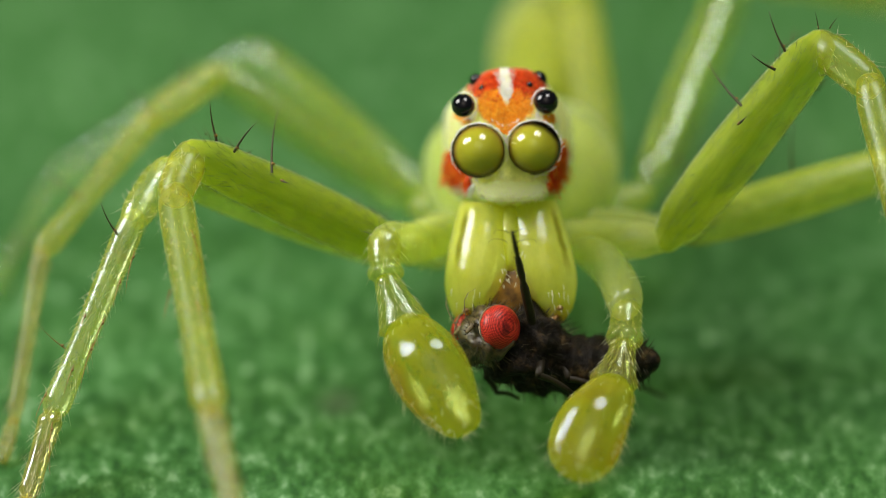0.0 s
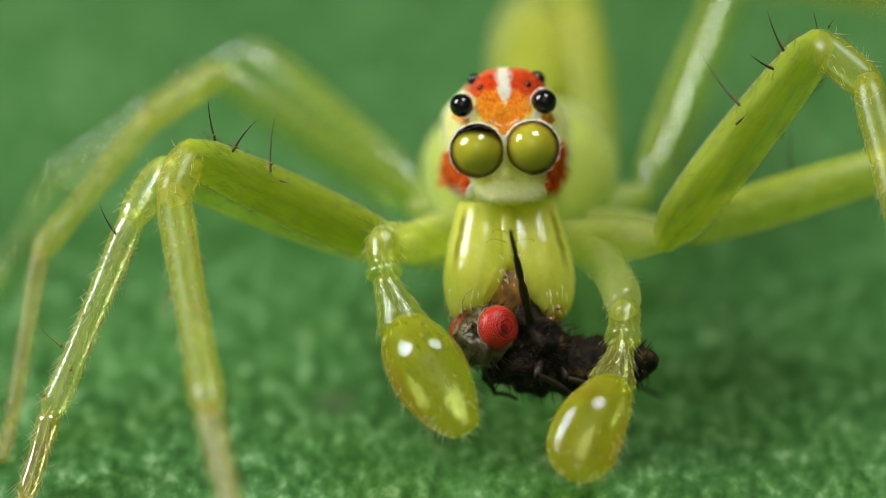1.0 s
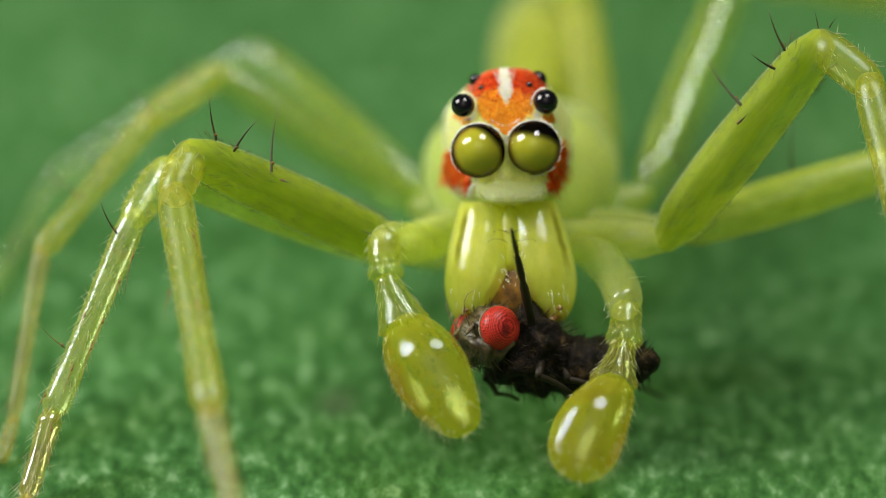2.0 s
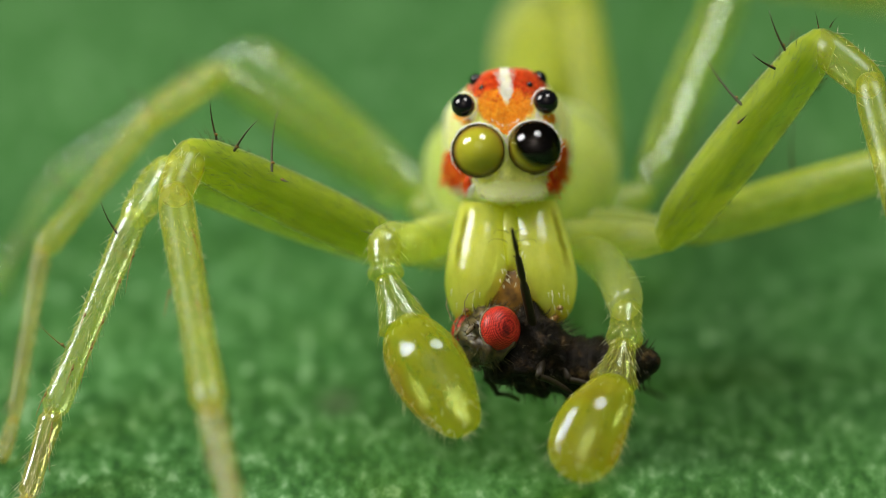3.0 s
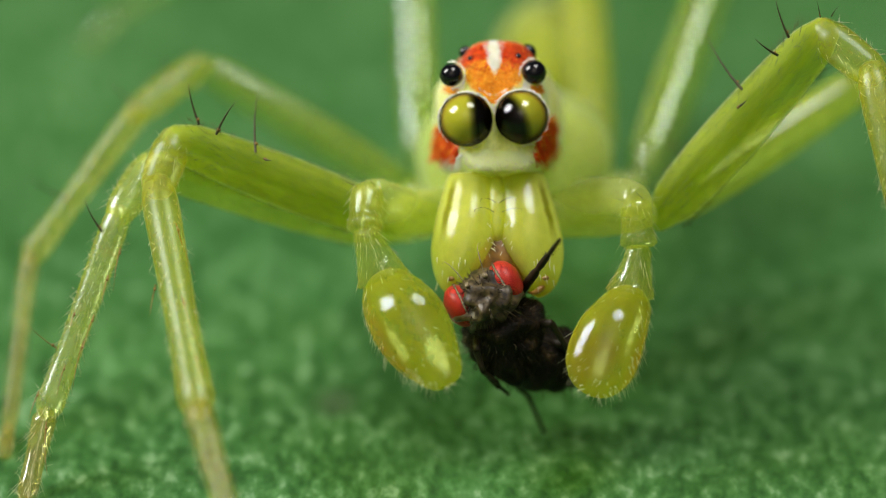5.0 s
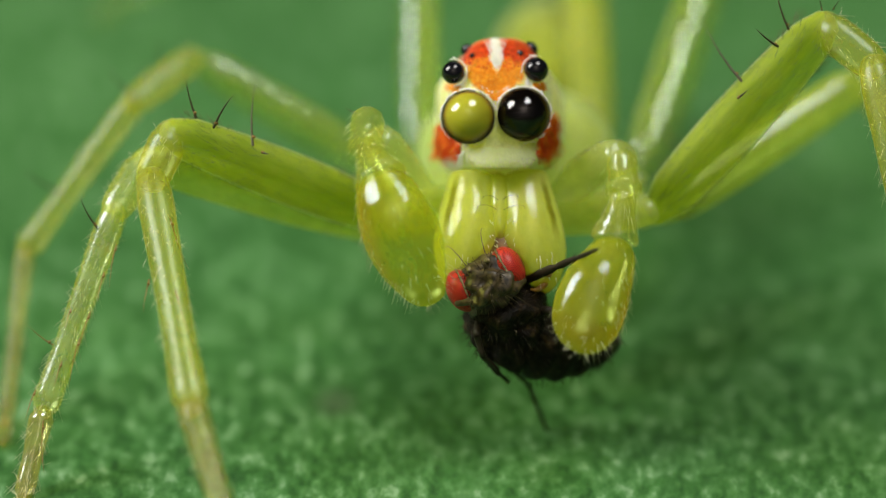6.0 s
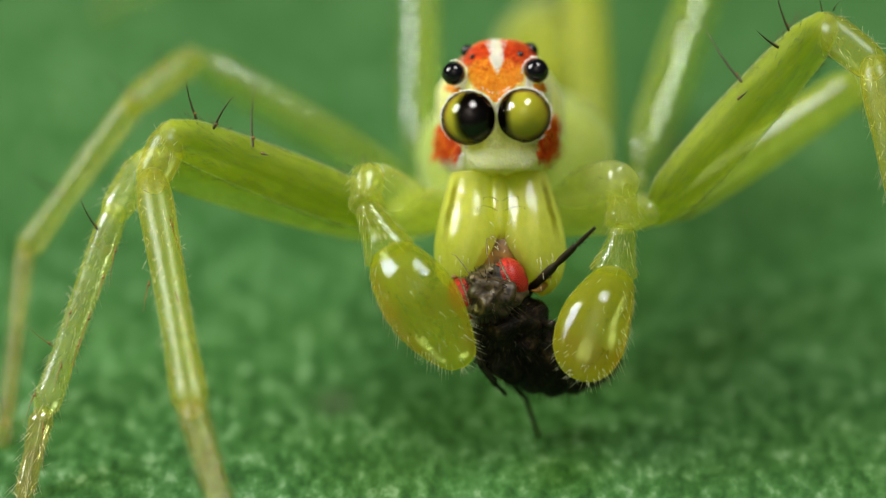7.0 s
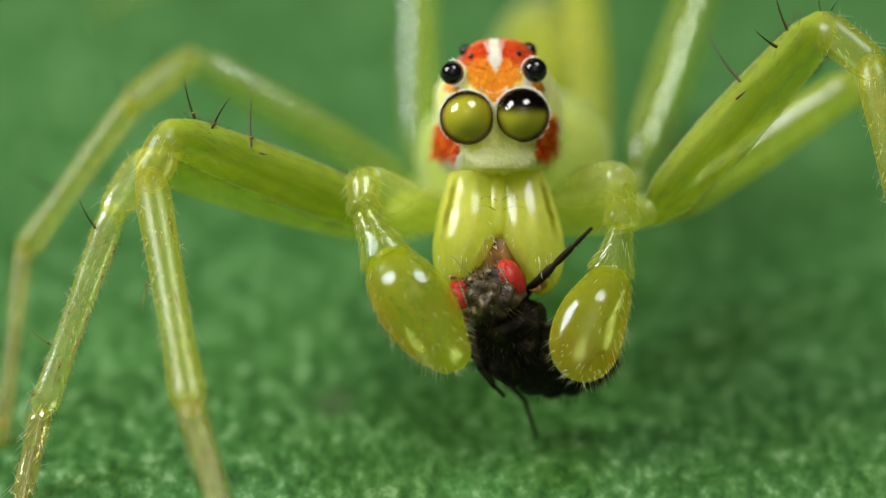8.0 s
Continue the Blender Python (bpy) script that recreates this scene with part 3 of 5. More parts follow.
    coat("yellow_scale", YELLOW, 120, brow, lambda x, z: (-1.6 * x, 0, -1), 0.30, 0.008, 0.13)
    coat("yellow_scale", YELLOW, 90, lambda: (rng.choice((-1, 1)) * rng.uniform(0.30, 0.42), rng.uniform(0.42, 0.60)), lambda x, z: (-x, 0, -0.8), 0.2, 0.008, 0.1)
    coat("brow_hair", DARKRED, 70, brow, lambda x, z: (-1.4 * x, 0, -1), 0.34, 0.006, 0.15)
    coat("brow_hair", YELLOW, 70, brow, lambda x, z: (-0.8 * x, 0, -1), 0.36, 0.006, 0.17)
    coat("brow_hair", YELLOW, 60, box(-0.22, 0.26, 0.56, 0.74), lambda x, z: (1.2 * (x - 0.02), 0, -1), 0.26, 0.006, 0.15)
    coat("white_scale", WHITE, 1000, stripe, lambda x, z: (0.3 * (x - 0.02), 0, -1), 0.12, 0.012, 0.13)
    coat("white_scale", WHITE, 170, lambda: (lambda k, u: (k * (0.03 + 0.17 * u), 0.30 + 0.09 * u + rng.uniform(0, 0.03)))(rng.choice((-1, 1)), rng.random()), lambda x, z: (-0.3 * x, 0, -1), 0.14, 0.006, 0.09)
    coat("cheek_scale", RED, 330, box(-0.78, -0.46, -0.52, -0.16), lambda x, z: (-0.5, 0, -1), 0.18, 0.010, 0.08)
    coat("cheek_scale", RED, 360, box(0.54, 0.86, -0.52, 0.0), lambda x, z: (0.4, 0, -1), 0.18, 0.010, 0.08)
    coat("orange_scale", ORANGE, 130, box(-0.78, -0.48, -0.52, -0.16), lambda x, z: (-0.5, 0, -1), 0.18, 0.010, 0.10)
    coat("orange_scale", ORANGE, 140, box(0.56, 0.86, -0.52, 0.0), lambda x, z: (0.4, 0, -1), 0.18, 0.010, 0.10)
    coat("clypeus_scale", CREAM, 150, box(-0.62, 0.72, -0.70, -0.56), lambda x, z: (0.3 * x, 0, -1), 0.055, 0.006, 0.035)
    coat("clypeus_scale", CREAM, 60, box(-0.58, 0.68, -0.62, -0.40), lambda x, z: (0.2 * x, 0, -1), 0.09, 0.007, 0.04)
    coat("white_scale", WHITE, 160, box(-0.66, -0.42, -0.68, -0.48), lambda x, z: (-0.3, 0, -1), 0.12, 0.010, 0.07)
    coat("white_scale", CREAM, 110, box(0.60, 0.80, -0.1, 0.55), lambda x, z: (0.8, 0, -0.6), 0.07, 0.006, 0.04)
    coat("white_scale", CREAM, 90, box(-0.72, -0.52, -0.1, 0.5), lambda x, z: (-0.8, 0, -0.6), 0.07, 0.006, 0.04)
    coat("orange_scale", ORANGE, 110, box(0.50, 0.66, 0.36, 0.44), lambda x, z: (0.8, 0, -0.6), 0.07, 0.008, 0.03)
    coat("orange_scale", ORANGE, 90, box(-0.62, -0.46, 0.34, 0.42), lambda x, z: (-0.8, 0, -0.6), 0.07, 0.008, 0.03)
    bm = bmesh.new()
    for cx, cz, rad, n in ((-0.372, -0.015, 0.380, 240), (0.372, 0.012, 0.380, 240), (-0.565, 0.585, 0.18, 60), (0.562, 0.605, 0.19, 60)):
        for i in range(n):
            a = 2 * math.pi * (i + rng.random()) / n
            ux, uz = math.cos(a), math.sin(a)
            if rad < 0.3 and ux * cx > 0.05:
                continue
            if rad > 0.3 and rng.random() > 0.75 - 0.45 * max(-uz, 0) - 0.5 * max(ux * cx, 0):
                continue
            y = -0.17 if rad > 0.3 else 0.03
            p = Vector((cx + ux * rad, y, cz + uz * rad))
            q = p + Vector((ux * 0.012 - uz * 0.05 + rng.gauss(0, 0.012), -0.035, uz * 0.012 + ux * 0.05 + rng.gauss(0, 0.012)))
            stick(bm, p, q, 0.009, 0.3, 3)
    part("eye_fringe", bm, WHITE, head, "white lashes round the eyes")
    return tree


HEAD_TREE = build_head()


def build_trunk():
    bm = bmesh.new()
    keys = [(-2.0, 0.3, 0.3, -0.1), (-1.7, 0.75, 0.6, -0.1), (-1.0, 1.12, 0.82, 0.0), (0.0, 1.38, 0.92, 0.05), (1.0, 1.2, 0.85, 0.0), (1.7, 0.8, 0.6, -0.1), (2.0, 0.3, 0.25, -0.15)]
    rings(bm, [ring_row(*k) for k in smooth_profile(keys, 24)], 36, 2.2)
    part("carapace", bm, SHELL, spider, "smooth yellow-green carapace", in_body(at(*(1.093, 3.617, 2.448), -6, 0, -5)))
    bm = bmesh.new()
    keys = [(-3.0, 0.15, 0.15, 0.0), (-2.7, 0.5, 0.45, 0.0), (-1.8, 0.82, 0.75, 0.05), (-0.6, 0.92, 0.85, 0.1), (0.8, 0.78, 0.75, 0.1), (2.2, 0.5, 0.5, 0.05), (3.2, 0.22, 0.22, 0.0), (3.5, 0.08, 0.08, 0.0)]
    rings(bm, [ring_row(y, a * 0.82, b, z) for y, a, b, z in smooth_profile(keys, 34)], 32, 2.0)
    part("abdomen", bm, BELLY, spider, "long yellow abdomen", in_body(at(*(1.469, 8.276, 2.263), -8, 0, -2)))


build_trunk()


def build_eyes():
    """The two great eyes with their moving retinas, and the smaller ones round the crest."""
    out = []
    for name, x, z in (("left", -0.372, -0.015), ("right", 0.372, 0.012)):
        centre = HEAD @ Vector((x * S, -0.13 * S, z * S))
        m = Matrix.Translation(centre) @ CAMERA_TURN
        eye = part("principal_eye", blob(0, 0, 0, 0.356, 0.356, 0.356, 40, 28), IRIS, spider, "large olive forward-facing eye", in_body(m))
        part("cornea", blob(0, 0, 0, 0.371, 0.371, 0.371, 48, 32), CORNEA, eye, "clear shiny lens")
        bm = bmesh.new()
        secs = [((0, 0, 0.362 * math.cos(radians(a))), (0.362 * math.sin(radians(a)), 0, 0), (0, 0.362 * math.sin(radians(a)), 0)) for a in range(2, 90, 4)]
        rings(bm, secs, 40)
        bmesh.ops.delete(bm, geom=[f for f in bm.faces if len(f.verts) > 4 and f.calc_center_median().z < 0.2], context="FACES_ONLY")
        out.append(part("retina", bm, RETINA, eye, "black retina seen through the lens"))
        bm = bmesh.new()
        for i in range(48):
            a, b = 2 * math.pi * i / 48, 2 * math.pi * (i + 1) / 48
            stick(bm, (0.364 * math.cos(a), 0.364 * math.sin(a), 0.03), (0.364 * math.cos(b), 0.364 * math.sin(b), 0.03), 0.007, 1.0, 6)
        part("eye_rim", bm, RIM, eye, "dark rim")
    for x, z, r in ((-0.565, 0.585, 0.160), (0.557, 0.612, 0.170), (-0.30, 0.80, 0.040), (0.35, 0.83, 0.045)):
        y = 0.05 if r > 0.1 else front(HEAD_TREE, x, z) + r * 0.1
        part("side_eye", blob(0, 0, 0, r, r, r, 28, 18), BLACK, spider, "shiny black bead eye", on_head(x, y, z))
    for x, y, z, r in ((-0.36, 0.55, 0.87, 0.09), (0.49, 0.55, 0.86, 0.12)):
        part("side_eye", blob(0, 0, 0, r, r, r, 28, 18), BLACK, spider, "shiny black bead eye", on_head(x, y, z))
    return out


retinas = build_eyes()


def build_jaws():
    """Two stout jaws side by side, parting towards their tips."""
    keys = [(0.0, 0.03, 0.64, 0.10, 0.54), (0.1, 0.04, 0.69, 0.165, 0.55), (0.2, 0.04, 0.72, 0.225, 0.56), (0.4, 0.04, 0.775, 0.33, 0.56), (0.6, 0.04, 0.83, 0.42, 0.54), (0.8, 0.03, 0.87, 0.48, 0.50),
            (0.95, 0.01, 0.895, 0.505, 0.46), (1.08, -0.04, 0.905, 0.50, 0.42), (1.23, -0.13, 0.895, 0.47, 0.38), (1.38, -0.25, 0.865, 0.41, 0.32), (1.52, -0.36, 0.81, 0.33, 0.25), (1.63, -0.43, 0.73, 0.23, 0.17),
            (1.69, -0.48, 0.65, 0.13, 0.1), (1.715, -0.54, 0.58, 0.05, 0.04)]
    # filler strip, added so the groove between the jaws looks less dark
    bm = bmesh.new()
    web = [(0.02, 0.12, 0.07), (0.2, 0.15, 0.18), (0.4, 0.17, 0.27), (0.6, 0.16, 0.33), (0.8, 0.13, 0.35), (0.95, 0.08, 0.30), (1.05, 0.02, 0.2)]
    rings(bm, [((0, (0.4 - f) / 2 + 0.04 * math.sin(s * 2), -s), (a, 0, 0), (0, (0.4 + f) / 2, 0)) for s, a, f in smooth_profile(web, 30)], 24, 2.6)
    part("groove_filler", bm, JAW, spider, "pale skin between the jaws", on_head(0.045, 0.15, -0.75, -8, 0, 0))
    for k in (-1, 1):
        bm = bmesh.new()
        secs = [((k * (out - inn) / 2, (back - front) / 2 + 0.04 * math.sin(s * 2), -s), (k * (out + inn) / 2, 0, 0), (0, (front + back) / 2, 0)) for s, inn, out, front, back in smooth_profile(keys, 48)]
        rings(bm, secs, 40, 2.05)
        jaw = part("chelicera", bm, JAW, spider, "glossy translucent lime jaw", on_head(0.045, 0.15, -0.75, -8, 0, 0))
        bm = bmesh.new()
        stick(bm, (k * 0.62, -0.22, -1.55), (k * 0.40, -0.30, -1.66), 0.055, 0.3, 10, (0, -0.03, -0.05))
        part("fang", bm, FANG, jaw, "amber fang")
        part("spot", blob(k * 0.64, -0.345, -1.47, 0.05, 0.03, 0.035, 12, 8), SOCKET, jaw, "small red-brown spot")
        bm = bmesh.new()
        for i in range(16):
            z = -rng.uniform(1.15, 1.6)
            x = k * rng.uniform(0.45, 0.85)
            y = -0.50 + 0.9 * max(abs(x) - 0.6, 0) + 0.35 * max(-z - 1.3, 0)
            stick(bm, (x, y, z), (x + k * 0.02 * rng.random(), y - 0.04, z - 0.06 - 0.06 * rng.random()), 0.006)
        for i in range(9):
            x, z = k * rng.uniform(0.04, 0.2), -rng.uniform(0.6, 1.15)
            stick(bm, (x, -0.44, z), (x - k * 0.06 * rng.random(), -0.56, z - 0.06), 0.005)
        part("hairs", bm, HAIR, jaw, "fine pale hairs")
        bm = bmesh.new()
        for x0, z0, x1, z1 in ((0.03, -0.44, 0.23, -0.40), (0.05, -0.57, 0.31, -0.55)):
            z1 += rng.uniform(-0.04, 0.02)
            stick(bm, (k * x0, -0.34, z0), (k * x1, -0.52, z1), 0.0055, 0.3, 4, (0, -0.02, 0.02 + 0.02 * rng.random()))
            stick(bm, (k * x1, -0.52, z1), (k * (x1 + 0.015), -0.525, z1 - 0.04), 0.006, 0.4, 4)
        part("bristles", bm, FINE, jaw)


build_jaws()


def build_mouth():
    """The dark wet mouthparts that show between the jaws."""
    bm = bmesh.new()
    keys = [(0.85, 0.10, 0.10), (0.95, 0.18, 0.16), (1.15, 0.30, 0.22), (1.4, 0.38, 0.24), (1.6, 0.32, 0.2), (1.7, 0.12, 0.1)]
    rings(bm, [((0, 0.0, -s), (a, 0, 0), (0, b, 0)) for s, a, b in smooth_profile(keys, 20)], 24)
    part("mouth", bm, MOUTH, spider, "amber-brown wet mouth", on_head(0.045, 0.05, -0.75, -8, 0, 0))


build_mouth()

left_first = {}  # seconds: joints from the body outwards, mm
left_first[0] = [(-0.649, 0.819, 2.599), (-3.413, 0.547, 4.145), (-3.630, -0.008, 3.784), (-3.062, -3.520, 2.285), (-2.635, -5.326, 1.253), (-2.385, -5.579, 0.060)]
left_first[4.0] = [(-0.649, 0.819, 2.599), (-3.413, 0.547, 4.145), (-3.630, -0.008, 3.784), (-3.062, -3.520, 2.285), (-2.635, -5.326, 1.253), (-2.385, -5.579, 0.060)]
left_first[4.5] = [(-0.649, 0.819, 2.599), (-3.516, 0.819, 3.972), (-3.733, 0.260, 3.620), (-3.131, -3.262, 2.158), (-2.680, -5.048, 1.110), (-2.385, -5.579, 0.060)]
left_first[4.7] = [(-0.710, 0.956, 2.893), (-3.624, 0.910, 4.166), (-3.847, 0.464, 3.678), (-3.231, -2.951, 2.030), (-2.722, -4.655, 0.908), (-2.385, -5.579, 0.060)]
left_first[5.8] = [(-0.757, 1.008, 3.005), (-3.650, 0.846, 4.313), (-3.922, 0.480, 3.789), (-3.309, -2.845, 2.020), (-2.745, -4.424, 0.788), (-2.385, -5.579, 0.060)]
left_first[8.0] = [(-0.757, 1.008, 3.005), (-3.650, 0.846, 4.313), (-3.922, 0.480, 3.789), (-3.309, -2.845, 2.020), (-2.745, -4.424, 0.788), (-2.385, -5.579, 0.060)]
left_second = {}  # seconds: joints from the body outwards, mm
left_second[0] = [(-0.634, 1.974, 2.001), (-3.786, 0.957, 3.724), (-4.185, 0.317, 3.298), (-5.291, -1.041, 0.978), (-5.613, -1.732, 0.086), (-5.677, -2.267, 0.060)]
left_second[4.0] = [(-0.634, 1.974, 2.001), (-3.786, 0.957, 3.724), (-4.185, 0.317, 3.298), (-5.291, -1.041, 0.978), (-5.613, -1.732, 0.086), (-5.677, -2.267, 0.060)]
left_second[4.5] = [(-0.634, 1.974, 2.001), (-3.861, 1.075, 3.645), (-4.259, 0.423, 3.232), (-5.317, -1.121, 1.009), (-5.620, -1.867, 0.155), (-5.677, -2.267, 0.060)]
left_second[4.7] = [(-0.712, 2.073, 2.213), (-3.959, 1.074, 3.738), (-4.375, 0.464, 3.281), (-5.375, -0.908, 0.921), (-5.634, -1.637, 0.038), (-5.677, -2.267, 0.060)]
left_second[5.8] = [(-0.751, 2.123, 2.320), (-4.022, 1.115, 3.779), (-4.430, 0.512, 3.310), (-5.402, -0.831, 0.900), (-5.650, -1.506, -0.029), (-5.677, -2.267, 0.060)]
left_second[8.0] = [(-0.751, 2.123, 2.320), (-4.022, 1.115, 3.779), (-4.430, 0.512, 3.310), (-5.402, -0.831, 0.900), (-5.650, -1.506, -0.029), (-5.677, -2.267, 0.060)]
left_third = {}  # seconds: joints from the body outwards, mm
left_third[0] = [(-0.389, 3.517, 1.997), (-3.157, 4.122, 3.766), (-4.087, 3.390, 3.382), (-5.537, 1.709, 2.141), (-5.880, 0.003, 0.376), (-6.004, -0.574, 0.060)]
left_third[4.0] = [(-0.389, 3.517, 1.997), (-3.157, 4.122, 3.766), (-4.087, 3.390, 3.382), (-5.537, 1.709, 2.141), (-5.880, 0.003, 0.376), (-6.004, -0.574, 0.060)]
left_third[4.5] = [(-0.389, 3.517, 1.997), (-3.197, 4.122, 3.766), (-4.127, 3.390, 3.382), (-5.586, 1.738, 2.110), (-5.915, 0.050, 0.327), (-6.019, -0.574, 0.060)]
left_third[4.7] = [(-0.468, 3.601, 2.177), (-3.316, 4.162, 3.852), (-4.220, 3.405, 3.461), (-5.688, 1.876, 2.055), (-5.955, 0.184, 0.261), (-6.027, -0.574, 0.060)]
left_third[5.8] = [(-0.507, 3.651, 2.285), (-3.474, 4.215, 3.967), (-4.293, 3.337, 3.646), (-5.778, 2.325, 1.845), (-6.001, 0.648, 0.031), (-6.027, -0.574, 0.060)]
left_third[8.0] = [(-0.507, 3.651, 2.285), (-3.474, 4.215, 3.967), (-4.293, 3.337, 3.646), (-5.778, 2.325, 1.845), (-6.001, 0.648, 0.031), (-6.027, -0.574, 0.060)]
left_fourth = {}  # seconds: joints from the body outwards, mm
left_fourth[0] = [(-0.256, 4.477, 1.689), (-2.669, 6.641, 3.018), (-3.945, 6.807, 2.191), (-5.621, 6.399, 1.078), (-6.279, 5.338, 0.224), (-6.453, 4.737, 0.060)]
left_fourth[4.0] = [(-0.256, 4.477, 1.689), (-2.669, 6.641, 3.018), (-3.945, 6.807, 2.191), (-5.621, 6.399, 1.078), (-6.279, 5.338, 0.224), (-6.453, 4.737, 0.060)]
left_fourth[4.5] = [(-0.256, 4.477, 1.689), (-2.667, 6.603, 3.078), (-3.943, 6.773, 2.250), (-5.619, 6.385, 1.129), (-6.327, 5.447, 0.173), (-6.493, 4.737, 0.060)]
left_fourth[4.6] = [(-0.264, 4.511, 1.761), (-2.614, 6.744, 3.097), (-3.899, 6.961, 2.292), (-5.595, 6.447, 1.235), (-6.373, 5.813, 0.091), (-6.567, 5.242, -0.134)]
left_fourth[4.7] = [(-0.272, 4.545, 1.834), (-1.093, 7.519, 3.481), (-2.330, 8.054, 3.209), (-4.356, 8.162, 2.492), (-5.396, 7.909, 1.478), (-5.674, 7.553, 1.186)]
left_fourth[5.2] = [(-0.288, 4.605, 1.965), (-0.396, 6.960, 4.553), (-1.460, 7.933, 4.368), (-3.543, 8.908, 3.383), (-4.733, 9.383, 2.508), (-5.112, 9.316, 2.129)]
left_fourth[5.8] = [(-0.304, 4.629, 2.015), (-0.315, 7.033, 4.567), (-1.338, 7.916, 4.331), (-3.419, 8.908, 3.383), (-4.613, 9.545, 2.619), (-5.043, 9.698, 2.237)]
left_fourth[8.0] = [(-0.304, 4.629, 2.015), (-0.315, 7.033, 4.567), (-1.338, 7.916, 4.331), (-3.419, 8.908, 3.383), (-4.613, 9.545, 2.619), (-5.043, 9.698, 2.237)]
right_first = {}  # seconds: joints from the body outwards, mm
right_first[0] = [(3.039, 0.777, 2.746), (5.115, 1.220, 5.471), (5.771, 0.712, 5.092), (6.446, -1.829, 2.837), (6.795, -3.109, 1.038), (6.905, -3.011, 0.060)]
right_first[4.0] = [(3.039, 0.777, 2.746), (5.115, 1.220, 5.471), (5.771, 0.712, 5.092), (6.446, -1.829, 2.837), (6.795, -3.109, 1.038), (6.905, -3.011, 0.060)]
right_first[4.5] = [(3.039, 0.780, 2.753), (5.117, 1.263, 5.469), (5.775, 0.774, 5.073), (6.451, -1.758, 2.803), (6.801, -3.031, 0.999), (6.905, -3.011, 0.060)]
right_first[4.7] = [(2.962, 0.885, 2.977), (5.134, 1.211, 5.641), (5.807, 0.733, 5.249), (6.474, -1.631, 2.809), (6.825, -2.721, 0.842), (6.905, -3.011, 0.060)]
right_first[5.8] = [(2.924, 0.934, 3.082), (5.202, 1.507, 5.614), (5.867, 1.002, 5.240), (6.523, -1.239, 2.681), (6.853, -2.359, 0.659), (6.905, -3.011, 0.060)]
right_first[8.0] = [(2.924, 0.934, 3.082), (5.202, 1.507, 5.614), (5.867, 1.002, 5.240), (6.523, -1.239, 2.681), (6.853, -2.359, 0.659), (6.905, -3.011, 0.060)]
right_second = {}  # seconds: joints from the body outwards, mm
right_second[0] = [(3.169, 1.905, 2.326), (6.702, 2.630, 3.171), (7.157, 2.237, 2.800), (7.791, 0.436, 1.069), (7.899, -0.624, 0.214), (7.904, -1.173, 0.060)]
right_second[4.0] = [(3.169, 1.905, 2.326), (6.702, 2.630, 3.171), (7.157, 2.237, 2.800), (7.791, 0.436, 1.069), (7.899, -0.624, 0.214), (7.904, -1.173, 0.060)]
right_second[4.5] = [(3.169, 1.908, 2.333), (6.700, 2.619, 3.194), (7.159, 2.262, 2.789), (7.794, 0.469, 1.053), (7.902, -0.587, 0.195), (7.904, -1.173, 0.060)]
right_second[4.6] = [(3.107, 2.007, 2.545), (5.992, 4.148, 3.443), (6.560, 3.826, 2.858), (7.227, 1.607, 1.214), (7.480, 0.474, 0.204), (7.515, -0.230, 0.060)]
right_second[4.7] = [(3.083, 2.017, 2.566), (5.912, 4.194, 3.544), (6.496, 3.886, 2.987), (7.180, 1.640, 1.284), (7.441, 0.497, 0.253), (7.481, -0.161, 0.060)]
right_second[5.8] = [(3.029, 2.020, 2.573), (5.868, 4.148, 3.634), (6.461, 3.866, 3.057), (7.164, 1.650, 1.306), (7.433, 0.500, 0.260), (7.474, -0.143, 0.060)]
right_second[8.0] = [(3.029, 2.020, 2.573), (5.868, 4.148, 3.634), (6.461, 3.866, 3.057), (7.164, 1.650, 1.306), (7.433, 0.500, 0.260), (7.474, -0.143, 0.060)]
right_third = {}  # seconds: joints from the body outwards, mm
right_third[0] = [(2.862, 3.584, 2.141), (4.211, 6.752, 4.202), (5.011, 7.329, 3.783), (7.571, 8.704, 2.708), (8.925, 9.266, 0.601), (9.141, 9.652, 0.060)]
right_third[4.0] = [(2.862, 3.584, 2.141), (4.211, 6.752, 4.202), (5.011, 7.329, 3.783), (7.571, 8.704, 2.708), (8.925, 9.266, 0.601), (9.141, 9.652, 0.060)]
right_third[4.5] = [(2.862, 3.584, 2.141), (4.194, 6.741, 4.225), (4.994, 7.325, 3.802), (7.569, 8.689, 2.741), (8.920, 9.214, 0.624), (9.141, 9.652, 0.060)]
right_third[4.7] = [(2.823, 3.651, 2.285), (4.089, 6.819, 4.393), (4.928, 7.436, 4.135), (7.559, 8.703, 3.112), (8.864, 8.588, 0.904), (9.141, 9.652, 0.060)]
right_third[5.8] = [(2.791, 3.702, 2.393), (3.945, 6.914, 4.502), (4.843, 7.486, 4.422), (7.472, 8.782, 3.437), (8.793, 7.785, 1.263), (9.141, 9.652, 0.060)]
right_third[8.0] = [(2.791, 3.702, 2.393), (3.945, 6.914, 4.502), (4.843, 7.486, 4.422), (7.472, 8.782, 3.437), (8.793, 7.785, 1.263), (9.141, 9.652, 0.060)]
right_fourth = {}  # seconds: joints from the body outwards, mm
right_fourth[0] = [(2.265, 4.346, 1.881), (1.842, 7.997, 4.032), (2.291, 9.500, 3.943), (3.252, 12.626, 2.838), (3.661, 14.831, 1.178), (3.712, 16.583, 0.060)]
right_fourth[4.0] = [(2.265, 4.346, 1.881), (1.842, 7.997, 4.032), (2.291, 9.500, 3.943), (3.252, 12.626, 2.838), (3.661, 14.831, 1.178), (3.712, 16.583, 0.060)]
